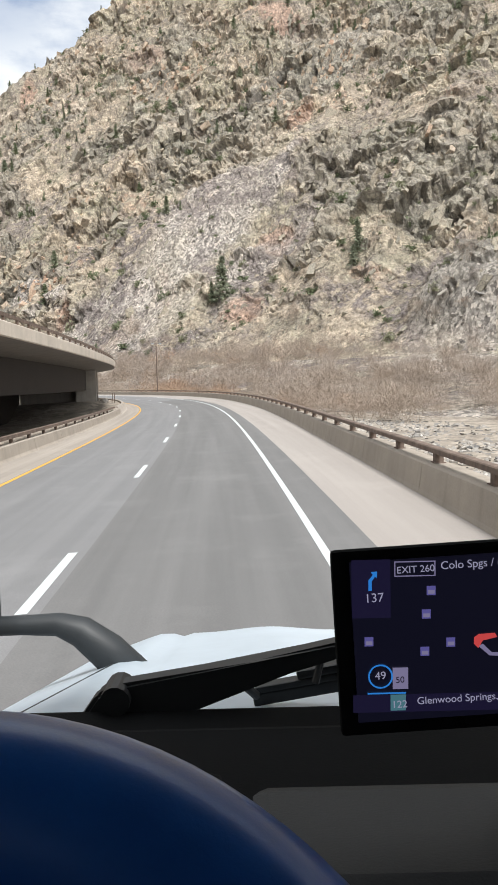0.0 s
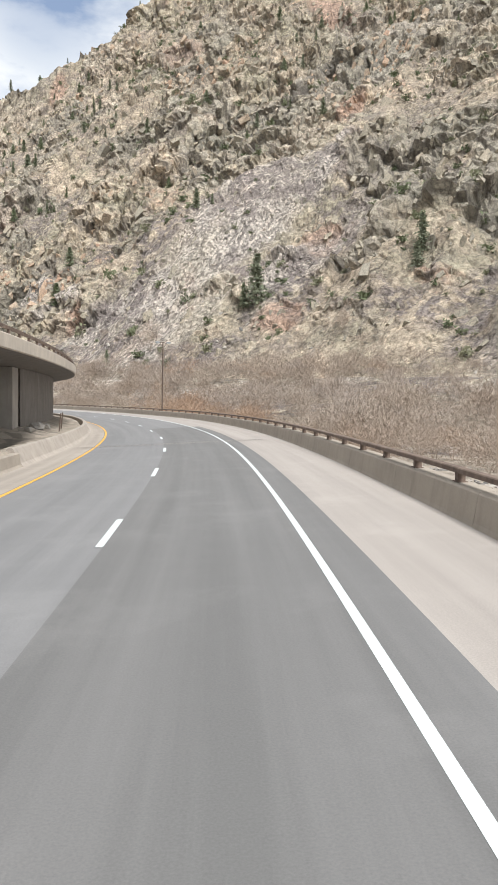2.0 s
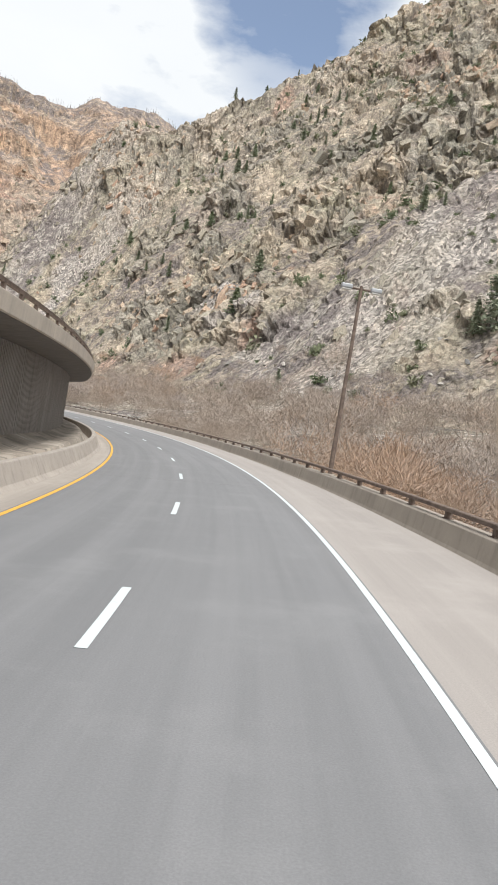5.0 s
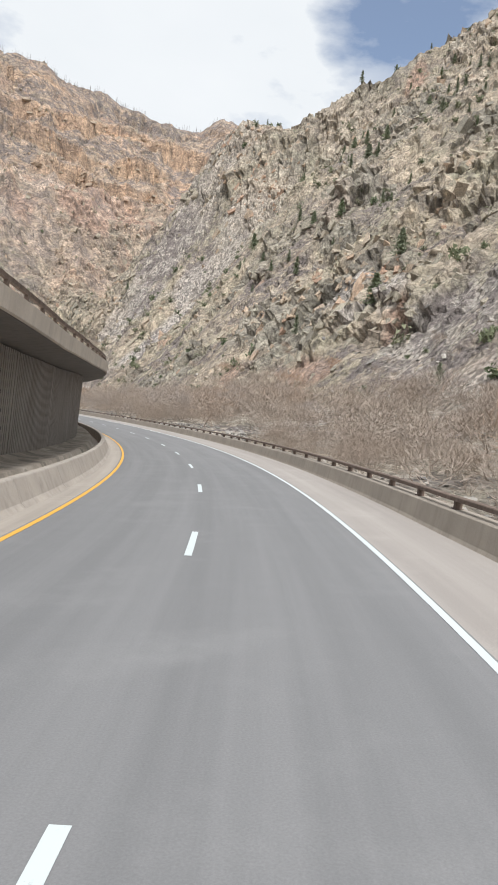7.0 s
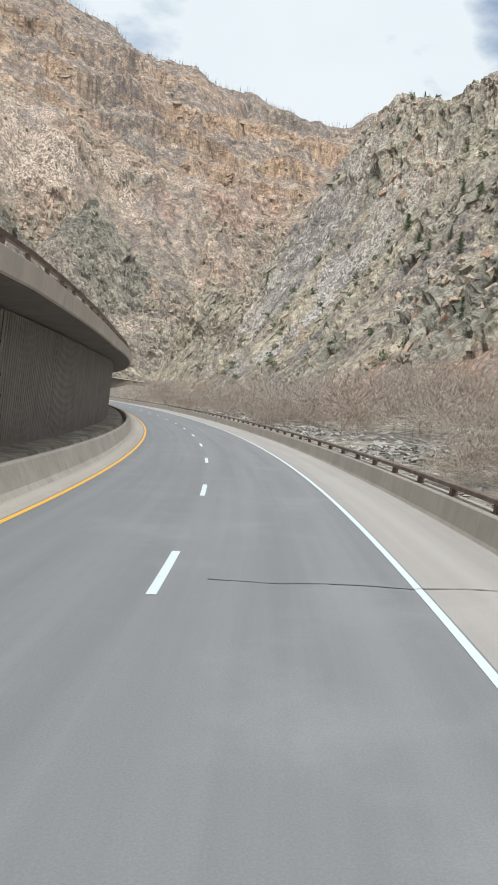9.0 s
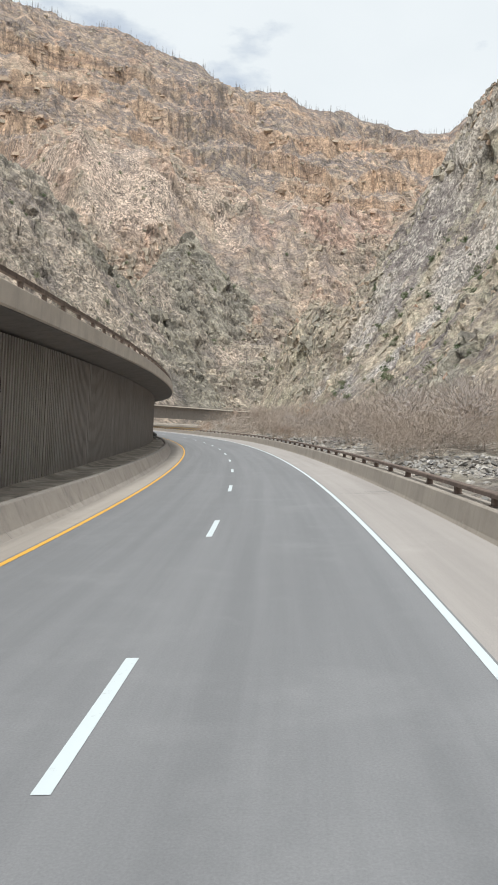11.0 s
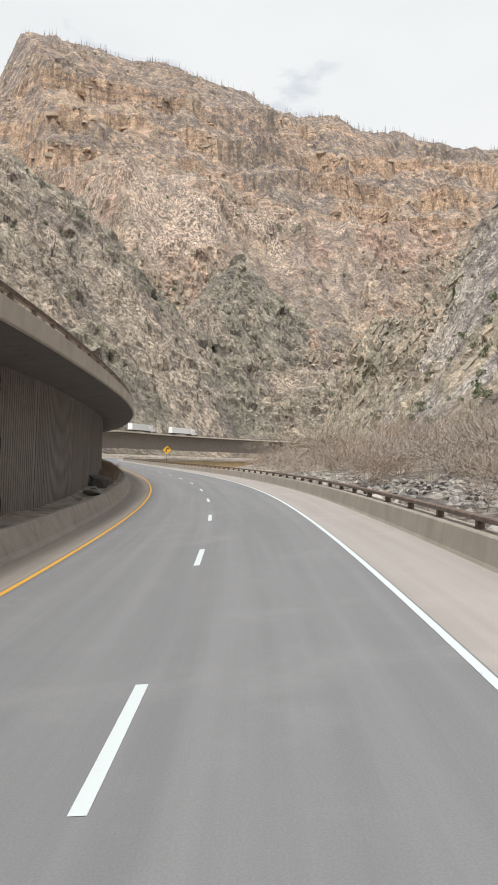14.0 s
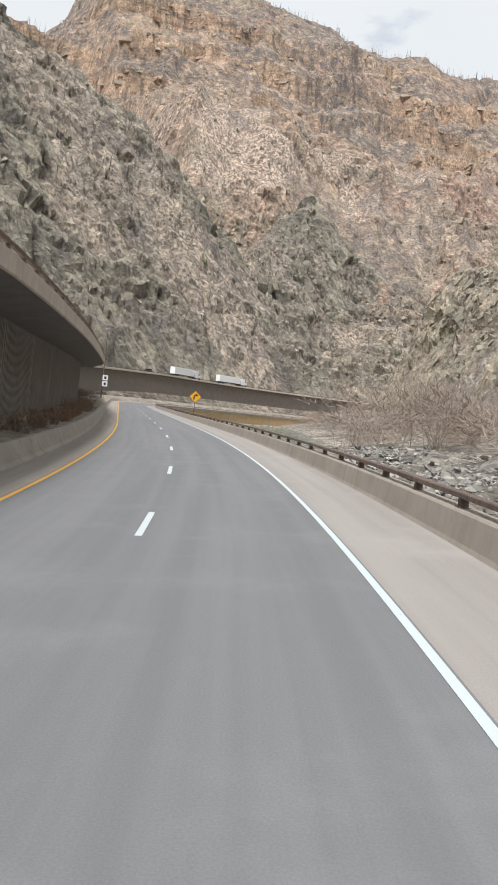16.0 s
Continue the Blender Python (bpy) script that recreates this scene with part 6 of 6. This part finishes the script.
    tube(bm, [c + Vector((0, 0.03, 0)), c + Vector((0, 0.52, -0.32))], 0.035, 10)
    part("column", bm, M_DASH, w)
    # chassis and front wheels
    bm = bmesh.new()
    box(bm, (-0.10, 0.6, -1.95), (1.22, 3.2, -1.40), 0.04)
    part("chassis", bm, M_DASH, TRUCK)
    for x in (-0.42, 1.54):
        bm = bmesh.new()
        tube(bm, [(x - 0.15, 2.35, -1.915), (x + 0.15, 2.35, -1.915)], 0.50, 28)
        wh = part("wheel", bm, M_TYRE, TRUCK)
        bm = bmesh.new()
        tube(bm, [(x - 0.155, 2.35, -1.915), (x + 0.155, 2.35, -1.915)], 0.28, 20)
        part("rim", bm, M_GALV, wh)


truck_front()


def glow(name, colour, strength):
    m = mat(name, (0, 0, 0), 0.4)
    b = m.node_tree.nodes["Principled BSDF"]
    b.inputs["Emission Color"].default_value = (*colour, 1)
    b.inputs["Emission Strength"].default_value = strength
    return m


def tablet():
    """Navigation screen on a stand; its own x to the right and z up, origin at the screen's top left corner."""
    m = Matrix.Translation(EYE + Vector((0.077, 0.75, -0.172))) @ Matrix.Rotation(radians(-2.6), 4, "Y")
    top = tagged(empty("navigation_tablet", m), "black tablet showing a dark navigation map on the dashboard", "tablet")
    bm = bmesh.new()
    box(bm, (0.0, 0.0, -0.193), (0.285, 0.013, 0.0), 0.005)
    part("case", bm, M_DASH, top)
    bm = bmesh.new()
    box(bm, (0.17, 0.014, -0.31), (0.20, 0.03, -0.09), 0.006)
    part("stand", bm, M_DASH, top)
    k = 0.75 / 1345.0
    g_back = glow("screen_black", (0.004, 0.004, 0.010), 1.0)
    g_panel = glow("screen_indigo", (0.012, 0.010, 0.034), 0.7)
    g_text = glow("screen_text", (0.30, 0.30, 0.42), 0.8)
    g_blue = glow("screen_blue", (0.02, 0.16, 0.50), 1.0)
    g_icon = glow("screen_icon", (0.11, 0.10, 0.32), 0.7)
    g_red = glow("screen_red", (0.45, 0.05, 0.05), 1.0)
    g_pale = glow("screen_pale", (0.22, 0.20, 0.34), 0.7)
    g_teal = glow("screen_teal", (0.05, 0.13, 0.16), 1.0)
    bm = bmesh.new()
    box(bm, (0.018, -0.001, -0.178), (0.270, 0.001, -0.012), 0.0)
    screen = part("screen", bm, g_back, top, "lit dark screen")

    def xz(px, py):
        dx, dz = (px - 585) * k, -(py - 978) * k
        c, s = math.cos(radians(2.6)), math.sin(radians(2.6))
        return dx * c + dz * s, dz * c - dx * s

    def flat(name, pts, material, depth=0.0016):
        bm = bmesh.new()
        bm.faces.new([bm.verts.new((xz(*p)[0], -depth, xz(*p)[1])) for p in pts])
        part(name, bm, material, screen)

    def rect(name, x0, y0, x1, y1, material, depth=0.0016):
        flat(name, [(x0, y0), (x1, y0), (x1, y1), (x0, y1)], material, depth)

    def words(text, px, py, height, material=g_text, depth=0.0026):
        cu = bpy.data.curves.new("caption", "FONT")
        cu.body, cu.size = text, height * k * 1.38
        ob = new("caption", cu)
        me = bpy.data.meshes.new_from_object(ob)
        bpy.data.objects.remove(ob)
        me.materials.append(material)
        o = new("caption", me)
        o.parent = screen
        x, z = xz(px, py)
        o.matrix_basis = Matrix.Translation((x, -depth, z)) @ Matrix.Rotation(radians(90), 4, "X")

    rect("panel", 622, 993, 692, 1100, g_panel)
    rect("panel", 622, 1243, 1010, 1276, g_panel)
    for a in ((699, 997, 773, 999), (699, 1023, 773, 1025), (699, 997, 701, 1025), (771, 997, 773, 1025)):
        rect("frame_line", *a, g_pale, 0.002)
    words("EXIT 260", 703, 1019, 13)
    words("Colo Spgs / 6th Ave", 782, 1013, 15)
    words("137", 645, 1071, 17)
    words("49", 662, 1214, 15)
    words("50", 699, 1220, 12, g_back, 0.004)
    words("122", 692, 1268, 14)
    words("Glenwood Springs, Garfield", 738, 1262, 14)
    rect("limit_sign", 694, 1192, 722, 1232, g_pale, 0.003)
    rect("route_plate", 690, 1243, 718, 1273, g_teal, 0.002)
    rect("progress_bar", 648, 1238, 718, 1241, g_blue, 0.003)
    for x, y in ((765, 1051), (756, 1094), (652, 1143), (753, 1163), (800, 1147)):
        rect("map_icon", x - 8, y - 8, x + 8, y + 9, g_icon, 0.002)
        rect("map_icon", x - 6, y - 1, x + 6, y + 6, g_pale, 0.003)
    flat("route_red", [(842, 1140), (850, 1134), (880, 1132), (884, 1140), (858, 1146), (850, 1160), (842, 1152)], g_red, 0.002)
    flat("route_pale", [(850, 1156), (858, 1152), (874, 1168), (930, 1170), (930, 1177), (870, 1174)], g_pale, 0.002)
    flat("turn_arrow", [(652, 1049), (652, 1030), (660, 1020), (656, 1015), (668, 1014), (667, 1026), (664, 1023), (658, 1032), (658, 1049)], g_blue, 0.003)
    bm = bmesh.new()
    cx, cz = xz(672, 1208)
    n = 40
    a, b = [[bm.verts.new((cx + q * k * math.cos(t), -0.003, cz + q * k * math.sin(t))) for t in np.linspace(0, 2 * math.pi, n, endpoint=False)] for q in (22.5, 19.5)]
    for i in range(n):
        bm.faces.new((a[i], a[(i + 1) % n], b[(i + 1) % n], b[i]))
    part("speed_ring", bm, g_blue, screen)


tablet()
